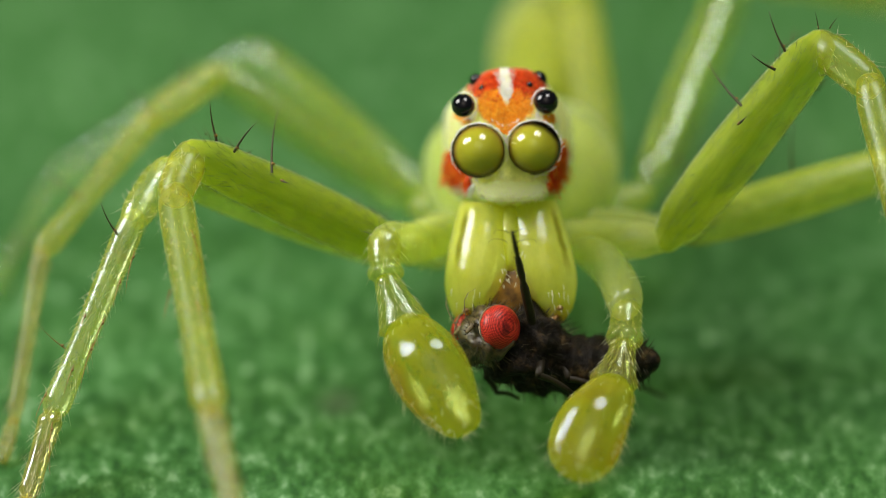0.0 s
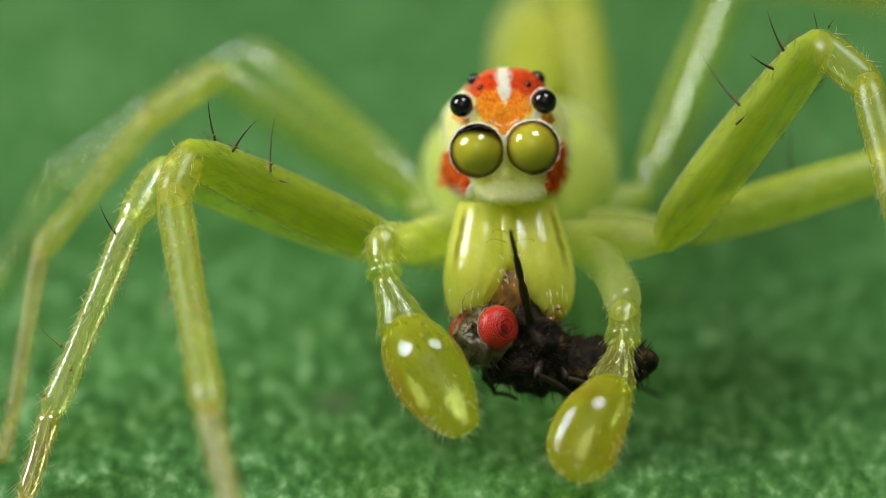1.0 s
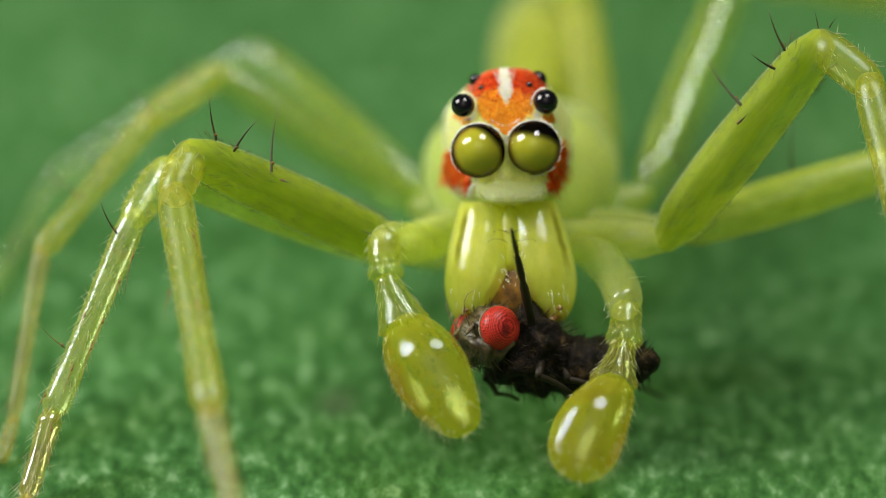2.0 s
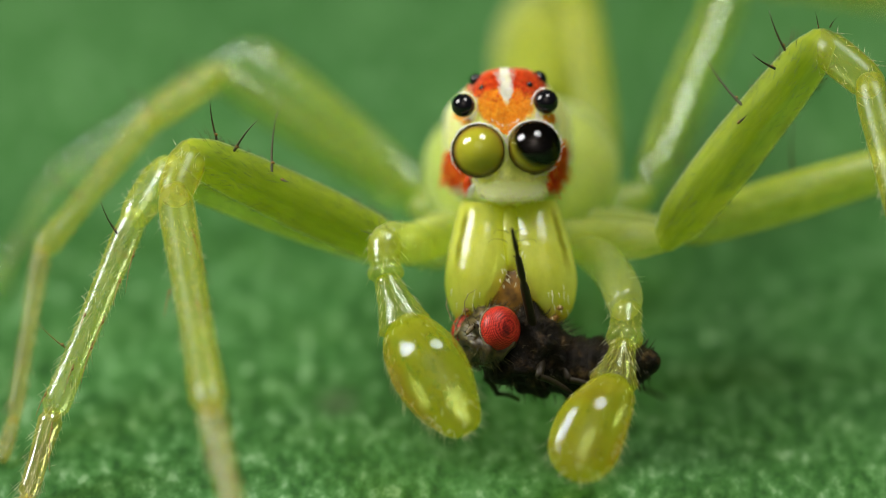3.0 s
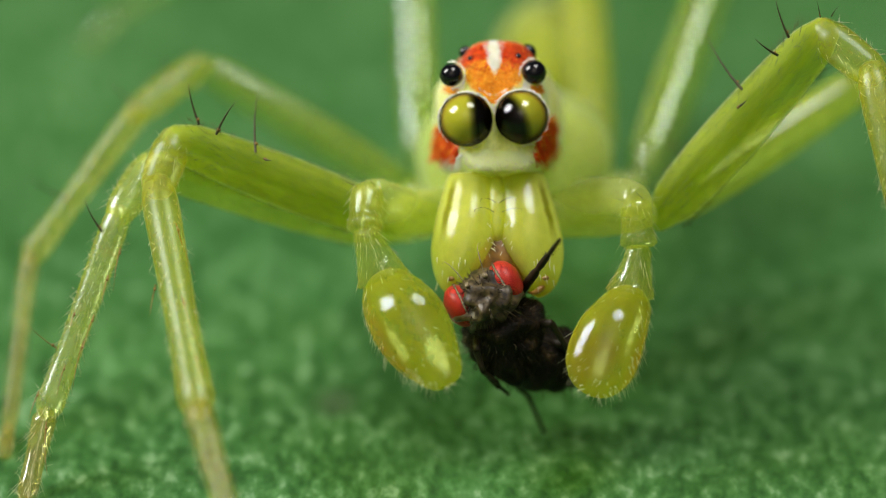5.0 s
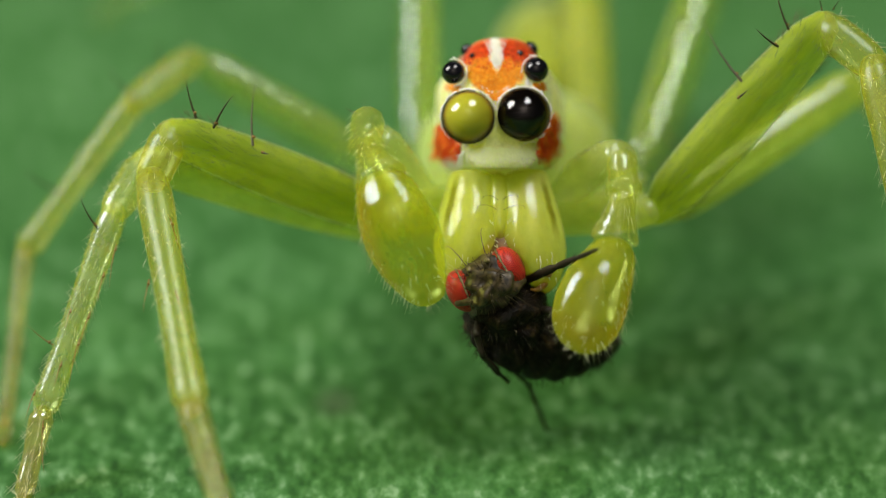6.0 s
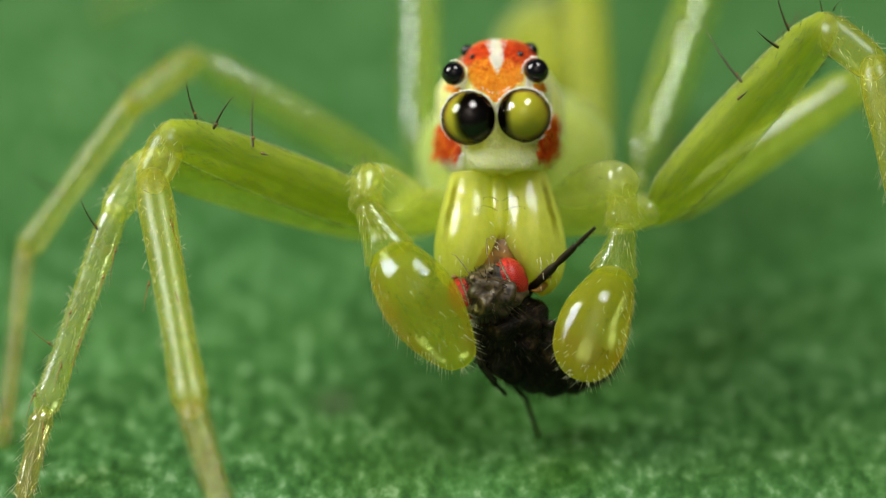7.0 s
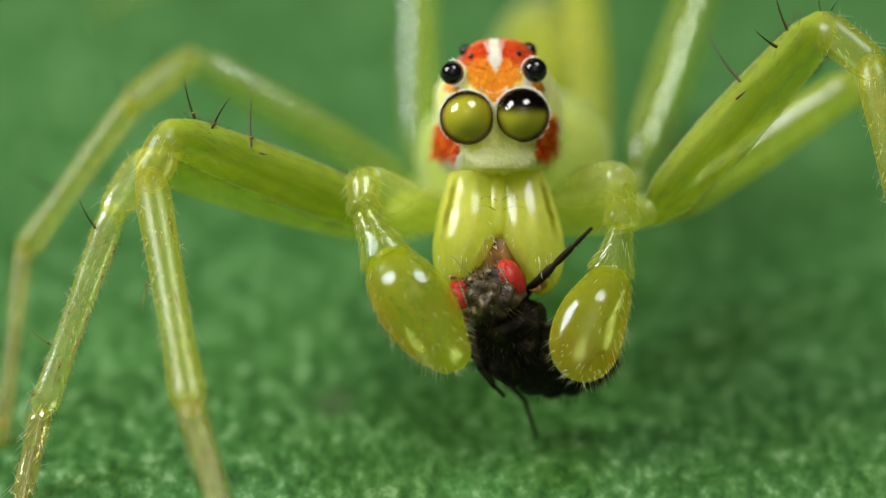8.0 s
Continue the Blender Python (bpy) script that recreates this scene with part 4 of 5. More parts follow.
right_fourth[4.5] = [(2.273, 4.349, 1.888), (1.850, 7.986, 4.055), (2.299, 9.488, 3.992), (3.252, 12.615, 2.861), (3.660, 14.802, 1.190), (3.712, 16.583, 0.060)]
right_fourth[4.7] = [(2.201, 4.423, 2.047), (1.926, 8.198, 4.037), (2.378, 9.691, 3.908), (3.258, 12.830, 2.772), (3.667, 15.023, 1.097), (3.712, 16.583, 0.060)]
right_fourth[5.8] = [(2.161, 4.474, 2.156), (2.027, 8.326, 4.028), (2.480, 9.814, 3.858), (3.262, 12.978, 2.712), (3.672, 15.166, 1.037), (3.712, 16.583, 0.060)]
right_fourth[8.0] = [(2.161, 4.474, 2.156), (2.027, 8.326, 4.028), (2.480, 9.814, 3.858), (3.262, 12.978, 2.712), (3.672, 15.166, 1.037), (3.712, 16.583, 0.060)]
left_palp = {}  # seconds: joints from the body outwards, mm
left_palp[0] = [(-0.070, 1.725, 2.177), (-0.796, 0.097, 3.063), (-0.764, -0.372, 2.691), (-0.526, -0.802, 2.194), (0.287, -2.125, 1.201)]
left_palp[3] = [(-0.070, 1.725, 2.177), (-0.796, 0.097, 3.063), (-0.764, -0.372, 2.691), (-0.526, -0.802, 2.194), (0.287, -2.125, 1.201)]
left_palp[3.6] = [(-0.070, 1.725, 2.177), (-0.795, 0.097, 3.063), (-0.762, -0.372, 2.691), (-0.525, -0.802, 2.194), (0.289, -2.125, 1.201)]
left_palp[4] = [(-0.070, 1.722, 2.170), (-0.806, 0.081, 3.028), (-0.781, -0.389, 2.657), (-0.550, -0.846, 2.182), (0.248, -2.184, 1.197)]
left_palp[4.1] = [(-0.070, 1.722, 2.170), (-0.794, 0.178, 3.236), (-0.806, -0.353, 2.978), (-0.637, -0.811, 2.477), (0.131, -2.120, 1.427)]
left_palp[4.2] = [(-0.070, 1.722, 2.170), (-0.820, 0.340, 3.583), (-0.855, -0.144, 3.427), (-0.701, -0.644, 2.962), (0.007, -1.573, 1.520)]
left_palp[4.3] = [(-0.070, 1.722, 2.170), (-0.870, 0.356, 3.618), (-0.882, -0.134, 3.448), (-0.772, -0.677, 3.020), (-0.164, -1.627, 1.547)]
left_palp[4.4] = [(-0.070, 1.722, 2.170), (-0.720, 0.463, 3.847), (-0.725, 0.008, 3.752), (-0.494, -0.526, 3.361), (0.296, -1.272, 1.762)]
left_palp[4.5] = [(-0.086, 1.725, 2.177), (-0.792, 0.356, 3.618), (-0.827, -0.160, 3.392), (-0.680, -0.718, 2.997), (0.034, -1.448, 1.433)]
left_palp[4.6] = [(-0.218, 1.851, 2.445), (-1.137, 0.502, 3.930), (-1.170, 0.008, 3.752), (-0.939, -0.506, 3.335), (-0.255, -1.274, 1.687)]
left_palp[4.7] = [(-0.234, 1.883, 2.516), (-1.037, 0.314, 3.528), (-1.073, -0.101, 3.096), (-0.829, -0.405, 2.445), (0.012, -1.858, 1.677)]
left_palp[5.2] = [(-0.203, 1.903, 2.558), (-0.982, 0.421, 3.757), (-1.002, -0.102, 3.517), (-0.765, -0.434, 2.948), (0.088, -1.651, 1.845)]
left_palp[5.8] = [(-0.164, 1.910, 2.573), (-0.936, 0.534, 4.000), (-0.925, 0.050, 3.842), (-0.694, -0.475, 3.437), (0.173, -1.256, 1.991)]
left_palp[5.9] = [(-0.164, 1.910, 2.573), (-0.920, 0.599, 4.138), (-0.917, 0.111, 3.973), (-0.694, -0.408, 3.558), (0.226, -1.109, 2.055)]
left_palp[6] = [(-0.164, 1.910, 2.573), (-0.997, 0.786, 4.541), (-1.008, 0.298, 4.374), (-0.822, -0.281, 4.160), (-0.138, -1.067, 2.473)]
left_palp[6.1] = [(-0.164, 1.910, 2.573), (-1.035, 0.518, 3.965), (-1.031, 0.018, 3.773), (-0.800, -0.472, 3.327), (0.180, -1.358, 2.023)]
left_palp[6.2] = [(-0.164, 1.910, 2.573), (-0.981, 0.689, 4.333), (-0.978, 0.195, 4.153), (-0.837, -0.400, 3.905), (-0.093, -1.170, 2.253)]
left_palp[6.3] = [(-0.164, 1.910, 2.573), (-0.575, 0.734, 4.430), (-0.566, 0.233, 4.236), (-0.427, -0.361, 3.988), (0.439, -1.125, 2.349)]
left_palp[6.4] = [(-0.164, 1.910, 2.573), (-0.859, 0.605, 4.152), (-0.855, 0.111, 3.973), (-0.610, -0.379, 3.536), (0.349, -1.087, 2.019)]
left_palp[6.5] = [(-0.164, 1.910, 2.573), (-0.889, 0.550, 4.034), (-0.894, 0.040, 3.821), (-0.663, -0.474, 3.403), (0.341, -1.152, 1.949)]
left_palp[6.7] = [(-0.164, 1.910, 2.573), (-0.943, 0.495, 3.916), (-0.954, -0.031, 3.669), (-0.678, -0.505, 3.234), (0.302, -1.426, 1.955)]
left_palp[7] = [(-0.164, 1.910, 2.573), (-0.996, 0.469, 3.861), (-1.000, -0.063, 3.600), (-0.694, -0.463, 3.113), (0.288, -1.336, 1.802)]
left_palp[7.5] = [(-0.164, 1.910, 2.573), (-1.002, 0.453, 3.826), (-0.991, -0.062, 3.515), (-0.707, -0.541, 3.091), (0.259, -1.594, 1.910)]
left_palp[8] = [(-0.164, 1.910, 2.573), (-1.029, 0.444, 3.805), (-1.010, -0.090, 3.528), (-0.727, -0.541, 3.074), (0.231, -1.589, 1.883)]
right_palp = {}  # seconds: joints from the body outwards, mm
right_palp[0] = [(1.759, 1.593, 2.367), (2.496, -0.295, 2.223), (2.442, -0.811, 1.928), (2.305, -1.314, 1.563), (1.817, -2.683, 0.797)]
right_palp[3] = [(1.759, 1.593, 2.367), (2.496, -0.295, 2.223), (2.442, -0.811, 1.928), (2.305, -1.314, 1.563), (1.817, -2.683, 0.797)]
right_palp[3.6] = [(1.759, 1.593, 2.367), (2.497, -0.295, 2.223), (2.443, -0.811, 1.928), (2.306, -1.314, 1.563), (1.818, -2.683, 0.797)]
right_palp[4] = [(1.759, 1.590, 2.360), (2.556, -0.295, 2.223), (2.501, -0.811, 1.928), (2.372, -1.297, 1.537), (1.906, -2.656, 0.741)]
right_palp[4.1] = [(1.759, 1.590, 2.360), (2.659, -0.260, 2.299), (2.619, -0.784, 2.016), (2.506, -1.276, 1.628), (2.017, -2.595, 0.778)]
right_palp[4.2] = [(1.759, 1.590, 2.360), (2.664, -0.146, 2.542), (2.664, -0.616, 2.173), (2.576, -1.028, 1.694), (2.117, -2.318, 0.782)]
right_palp[4.3] = [(1.759, 1.590, 2.360), (2.591, 0.258, 3.410), (2.596, -0.092, 2.922), (2.481, -0.376, 2.312), (2.091, -1.061, 0.843)]
right_palp[4.4] = [(1.759, 1.590, 2.360), (2.488, 0.436, 3.791), (2.494, -0.083, 3.558), (2.353, -0.488, 3.082), (1.820, -1.225, 1.502)]
right_palp[4.5] = [(1.759, 1.593, 2.367), (2.600, 0.403, 3.722), (2.644, -0.122, 3.475), (2.542, -0.470, 2.948), (2.054, -1.210, 1.359)]
right_palp[4.6] = [(1.634, 1.715, 2.628), (2.723, 0.355, 3.618), (2.779, -0.035, 3.166), (2.664, -0.320, 2.556), (2.366, -1.011, 1.074)]
right_palp[4.7] = [(1.627, 1.748, 2.699), (2.677, 0.274, 3.444), (2.738, 0.021, 2.903), (2.629, -0.300, 2.361), (2.223, -1.542, 1.352)]
right_palp[5.2] = [(1.650, 1.768, 2.741), (2.647, 0.322, 3.549), (2.693, 0.054, 2.973), (2.570, -0.229, 2.412), (2.108, -1.557, 1.546)]
right_palp[5.8] = [(1.681, 1.774, 2.755), (2.602, 0.364, 3.639), (2.632, 0.086, 3.042), (2.502, -0.179, 2.473), (2.007, -1.582, 1.752)]
right_palp[5.9] = [(1.681, 1.774, 2.755), (2.479, 0.598, 4.138), (2.508, 0.071, 3.890), (2.378, -0.238, 3.226), (1.993, -1.397, 2.109)]
right_palp[6] = [(1.681, 1.774, 2.755), (2.449, 0.565, 4.069), (2.471, 0.051, 3.757), (2.341, -0.249, 3.114), (1.930, -1.495, 2.106)]
right_palp[6.1] = [(1.681, 1.774, 2.755), (2.487, 0.429, 3.778), (2.533, 0.161, 3.202), (2.410, -0.114, 2.612), (2.008, -1.524, 1.851)]
right_palp[6.2] = [(1.681, 1.774, 2.755), (2.480, 0.429, 3.778), (2.525, 0.151, 3.181), (2.380, -0.114, 2.612), (1.971, -1.495, 1.803)]
right_palp[6.3] = [(1.681, 1.774, 2.755), (2.602, 0.377, 3.667), (2.648, 0.112, 3.097), (2.514, -0.266, 2.599), (2.120, -1.661, 1.808)]
right_palp[6.4] = [(1.681, 1.774, 2.755), (2.449, 0.581, 4.104), (2.463, 0.058, 3.863), (2.364, -0.232, 3.240), (1.978, -1.097, 1.880)]
right_palp[6.5] = [(1.681, 1.774, 2.755), (2.488, 0.533, 4.000), (2.517, 0.000, 3.721), (2.425, -0.283, 3.113), (2.049, -1.363, 1.916)]
right_palp[6.7] = [(1.681, 1.774, 2.755), (2.465, 0.468, 3.861), (2.526, 0.209, 3.306), (2.388, -0.066, 2.716), (2.013, -1.322, 1.710)]
right_palp[7] = [(1.681, 1.774, 2.755), (2.434, 0.416, 3.750), (2.480, 0.161, 3.202), (2.342, -0.114, 2.612), (1.960, -1.398, 1.646)]
right_palp[7.5] = [(1.681, 1.774, 2.755), (2.429, 0.410, 3.736), (2.472, 0.069, 3.244), (2.342, -0.213, 2.641), (1.944, -1.520, 1.713)]
right_palp[8] = [(1.681, 1.774, 2.755), (2.439, 0.416, 3.750), (2.477, 0.160, 3.202), (2.324, -0.115, 2.612), (1.919, -1.388, 1.640)]

WIDTHS = {
    "left_first": (0.34, 0.27, 0.245, 0.20, 0.13), "right_first": (0.36, 0.27, 0.24, 0.20, 0.13),
    "left_second": (0.31, 0.24, 0.190, 0.165, 0.11), "right_second": (0.31, 0.24, 0.19, 0.15, 0.10),
    "left_third": (0.29, 0.22, 0.18, 0.13, 0.10), "right_third": (0.33, 0.23, 0.18, 0.13, 0.10),
    "left_fourth": (0.28, 0.21, 0.18, 0.13, 0.10), "right_fourth": (0.32, 0.24, 0.18, 0.13, 0.10)}
SHAPES = {
    "femur": [(0.0, 0.55), (0.10, 0.92), (0.4, 1.08), (0.75, 1.0), (0.94, 0.86), (1.0, 0.62)],
    "patella": [(0.0, 0.80), (0.2, 0.98), (0.6, 1.0), (0.9, 0.94), (1.0, 0.84)],
    "tibia": [(0.0, 0.84), (0.05, 1.0), (0.12, 1.04), (0.3, 0.98), (0.7, 0.92), (0.92, 1.04), (0.97, 1.0), (1.0, 0.72)],
    "metatarsus": [(0.0, 0.80), (0.06, 1.05), (0.14, 1.0), (0.5, 0.85), (0.92, 0.86), (1.0, 0.66)],
    "tarsus": [(0.0, 0.8), (0.1, 1.0), (0.5, 1.05), (0.9, 0.9), (1.0, 0.7)]}
NAMES = ("femur", "patella", "tibia", "metatarsus", "tarsus")
chains = []  # (segments, joints by time)


def leg_skin(key, name):
    if "fourth" in key:
        return FARFEMUR
    if name in ("metatarsus", "tarsus"):
        return AMBERSHIN if "second" in key else DULLAMBER
    return SHIN if "second" in key else DULLSHIN


def build_leg(key, joints):
    j = joints[0]
    segs = []
    for i, name in enumerate(NAMES):
        w = WIDTHS[key][i]
        length = (Vector(j[i + 1]) - Vector(j[i])).length
        bm = limb(length, [(s, r * w) for s, r in SHAPES[name]], 0.85)
        seg = part(name, bm, (FEMUR if "first" in key else SIDEFEMUR if "second" in key else REARFEMUR if key == "right_fourth" else FARFEMUR) if name == "femur" else leg_skin(key, name), spider, "green thigh" if name == "femur" else "", in_body(aim(j[i], j[i + 1])))
        if name == "femur":
            part("muscle", limb(length * 0.94, [(a, r * w * 0.60) for a, r in SHAPES[name]], 0.85), MUSCLE if "first" in key else FARMUSCLE, seg, "darker green muscle inside", at((0.30 if "left" in key else -0.30) * w, 0, length * 0.03))
        bm = bmesh.new()
        many = 1.0 if "second" in key else 0.3
        if "first" in key:
            many = 5.0 if name == "femur" else 0.6
        for h in range(int(26 + 60 * length * many)):
            u, a = rng.uniform(0.04, 0.98), rng.uniform(0, 2 * math.pi)
            r = w * 0.93
            base = Vector((r * math.cos(a), r * 0.85 * math.sin(a), u * length))
            tip = base + Vector((math.cos(a) * 0.08, math.sin(a) * 0.08, 0.12 * rng.choice((1, 1, -0.4)))) * rng.uniform(0.5, 1.5)
            stick(bm, base, tip, 0.0038, 0.2, 3)
        part("hairs", bm, FINE if name == "femur" else HAIR, seg)
        segs.append(seg)
    chains.append((segs, joints))
    return segs


def hip(joints, x, y, z, w):
    """The short stout joint between the trunk and a leg."""
    a, b = Vector((x, y, z)), Vector(joints[0][0])
    bm = limb((b - a).length * 0.94, [(0.0, w), (0.5, w), (0.85, w * 0.85), (1.0, w * 0.65)])
    part("coxa", bm, COXA, spider, "", in_body(aim(a, b)))


legs = {}
for key, joints, root, w in (("left_first", left_first, (0.124, 1.552, 2.515), 0.30), ("left_second", left_second, (0.126, 2.492, 2.166), 0.28),
                             ("left_third", left_third, (0.206, 3.467, 1.890), 0.27), ("left_fourth", left_fourth, (0.368, 4.261, 1.700), 0.27),
                             ("right_first", right_first, (1.757, 1.503, 2.409), 0.29), ("right_second", right_second, (1.932, 2.492, 2.166), 0.28),
                             ("right_third", right_third, (2.030, 3.467, 1.890), 0.27), ("right_fourth", right_fourth, (1.965, 4.261, 1.700), 0.27)):
    legs[key] = build_leg(key, joints)
    hip(joints, *root, w)


def spines(seg, pairs, r, mat=SPINE):
    """Dark spines on a leg segment, from their foot to their tip as the leg stands at the start."""
    inv = (REST @ seg.matrix_basis).inverted()
    k = 2.0 if mat is AMBERSPINE else 1.05
    for a, b in pairs:
        bm = bmesh.new()
        p, q = (inv @ (Vector(a) * S)) / S, (inv @ (Vector(b) * S)) / S
        stick(bm, p - (q - p) * 0.15, q, r, 0.12, 6, (q - p).orthogonal() * 0.04)
        part("spine", bm, mat, seg)
        part("socket", blob(p.x, p.y, p.z, r * k, r * k, r * k * 1.2, 10, 8), SOCKET, seg, "amber spine socket")


spines(legs["left_first"][0], [((-3.073, 0.559, 4.408), (-3.151, 0.586, 4.939)), ((-2.779, 0.351, 4.317), (-2.482, 0.281, 4.758)), ((-2.301, 0.397, 4.061), (-2.212, 0.834, 4.762)), ((-2.166, 0.073, 3.957), (-2.071, -0.077, 3.991))], 0.022)
spines(legs["right_first"][0], [((4.603, 1.069, 5.502), (4.407, 1.178, 5.971)), ((4.441, 0.763, 5.319), (4.158, 0.654, 5.558)), ((3.972, 0.860, 4.818), (3.497, 1.325, 5.341)), ((3.996, 0.402, 4.662), (4.089, 0.303, 4.806))], 0.022)
spines(legs["left_second"][1], [((-4.437, 0.061, 3.223), (-4.628, 0.087, 3.632))], 0.018)
spines(legs["left_second"][2], [((-5.153, -0.643, 1.830), (-5.469, -0.611, 2.137)), ((-4.600, -0.559, 2.129), (-4.776, -0.914, 1.723)), ((-4.751, -0.753, 1.832), (-4.899, -1.075, 1.378)), ((-4.190, -0.136, 2.918), (-4.292, -0.436, 2.510)),
                                ((-4.371, -0.326, 2.627), (-4.456, -0.607, 2.380)), ((-4.305, 0.045, 2.833), (-4.570, 0.217, 2.965)), ((-5.010, -0.872, 1.576), (-5.127, -1.123, 1.274)), ((-4.840, -0.610, 2.255), (-4.911, -0.797, 2.091))], 0.010, AMBERSPINE)
spines(legs["left_first"][2], [((-3.337, -0.748, 3.497), (-3.122, -1.095, 2.990)), ((-3.257, -1.691, 2.896), (-3.005, -2.083, 2.291)), ((-3.652, -1.521, 3.024), (-3.724, -1.770, 2.725)), ((-3.090, -2.443, 2.465), (-2.937, -2.755, 2.034))], 0.011, AMBERSPINE)
spines(legs["right_first"][1], [((5.077, 1.179, 5.738), (5.026, 1.178, 5.971)), ((5.245, 1.179, 5.738), (5.331, 1.139, 5.888))], 0.010)
spines(legs["left_third"][1], [((-3.586, 3.871, 3.703), (-3.673, 3.855, 4.141)), ((-4.060, 3.339, 3.508), (-4.413, 3.322, 3.945))], 0.02)
spines(legs["left_third"][2], [((-5.037, 2.311, 2.723), (-5.496, 2.278, 3.125))], 0.02)
spines(legs["right_third"][0], [((3.335, 3.678, 2.578), (3.131, 3.696, 3.090))], 0.02)
spines(legs["right_second"][0], [((4.819, 2.220, 3.237), (4.830, 2.375, 3.808))], 0.018)
spines(legs["left_second"][3], [((-5.280, -1.301, 0.894), (-5.300, -1.737, 0.430)), ((-5.377, -1.017, 1.264), (-5.509, -1.243, 1.018))], 0.010, AMBERSPINE)


# palps: reach to -x, to +x, to the front, to the back along each segment
PALP_SHAPES = {
    "left_palp": (
        [(0.0, 0.28, 0.28, 0.26, 0.26), (0.5, 0.29, 0.29, 0.27, 0.27), (0.9, 0.26, 0.26, 0.24, 0.24), (1.0, 0.2, 0.2, 0.2, 0.2)],
        [(-0.24, 0.05, 0.05, 0.05, 0.05), (-0.2, 0.13, 0.13, 0.13, 0.13), (-0.08, 0.2, 0.2, 0.2, 0.2), (0.2, 0.225, 0.225, 0.22, 0.22), (0.5, 0.205, 0.22, 0.21, 0.21), (0.68, 0.195, 0.21, 0.2, 0.2),
         (0.78, 0.225, 0.235, 0.225, 0.22), (0.9, 0.225, 0.235, 0.225, 0.22), (1.0, 0.16, 0.17, 0.16, 0.16)],
        [(-0.08, 0.12, 0.12, 0.12, 0.12), (0.0, 0.16, 0.165, 0.16, 0.16), (0.2, 0.19, 0.19, 0.19, 0.18), (0.6, 0.26, 0.245, 0.24, 0.22), (0.9, 0.335, 0.315, 0.285, 0.25), (1.0, 0.35, 0.33, 0.27, 0.24), (1.07, 0.26, 0.24, 0.18, 0.18)],
        [(-0.05, 0.20, 0.20, 0.16, 0.16), (0.0, 0.30, 0.30, 0.20, 0.20), (0.06, 0.36, 0.36, 0.27, 0.24), (0.16, 0.43, 0.42, 0.37, 0.29), (0.28, 0.49, 0.46, 0.43, 0.34), (0.4, 0.52, 0.48, 0.43, 0.36),
         (0.55, 0.50, 0.465, 0.34, 0.36), (0.7, 0.44, 0.40, 0.25, 0.32), (0.82, 0.375, 0.31, 0.17, 0.27), (0.9, 0.32, 0.235, 0.12, 0.22), (0.96, 0.26, 0.15, 0.07, 0.15), (0.99, 0.18, 0.06, 0.03, 0.09), (1.0, 0.10, 0.0, 0.01, 0.03)]),
    "right_palp": (
        [(0.0, 0.26, 0.26, 0.26, 0.26), (0.35, 0.26, 0.26, 0.26, 0.26), (0.6, 0.255, 0.255, 0.25, 0.25), (0.86, 0.265, 0.265, 0.25, 0.25), (0.97, 0.235, 0.235, 0.23, 0.23), (1.0, 0.19, 0.19, 0.19, 0.19)],
        [(-0.16, 0.05, 0.05, 0.05, 0.05), (-0.10, 0.15, 0.15, 0.15, 0.15), (0.05, 0.20, 0.20, 0.2, 0.2), (0.3, 0.205, 0.205, 0.2, 0.2), (0.6, 0.20, 0.21, 0.205, 0.2), (0.78, 0.235, 0.235, 0.23, 0.22),
         (0.92, 0.235, 0.235, 0.23, 0.22), (1.0, 0.17, 0.17, 0.16, 0.16)],
        [(-0.08, 0.12, 0.12, 0.12, 0.12), (0.0, 0.165, 0.165, 0.16, 0.16), (0.3, 0.19, 0.19, 0.19, 0.18), (0.7, 0.25, 0.27, 0.24, 0.22), (0.95, 0.29, 0.32, 0.27, 0.24), (1.07, 0.23, 0.26, 0.19, 0.19)],
        [(-0.05, 0.18, 0.19, 0.16, 0.16), (0.0, 0.26, 0.27, 0.20, 0.20), (0.08, 0.31, 0.34, 0.28, 0.24), (0.18, 0.335, 0.41, 0.37, 0.29), (0.3, 0.355, 0.49, 0.43, 0.34), (0.44, 0.37, 0.55, 0.43, 0.36),
         (0.6, 0.375, 0.57, 0.36, 0.36), (0.75, 0.345, 0.535, 0.27, 0.32), (0.86, 0.27, 0.45, 0.19, 0.25), (0.93, 0.18, 0.35, 0.12, 0.18), (0.975, 0.09, 0.24, 0.06, 0.11), (1.0, 0.0, 0.12, 0.01, 0.03)])}


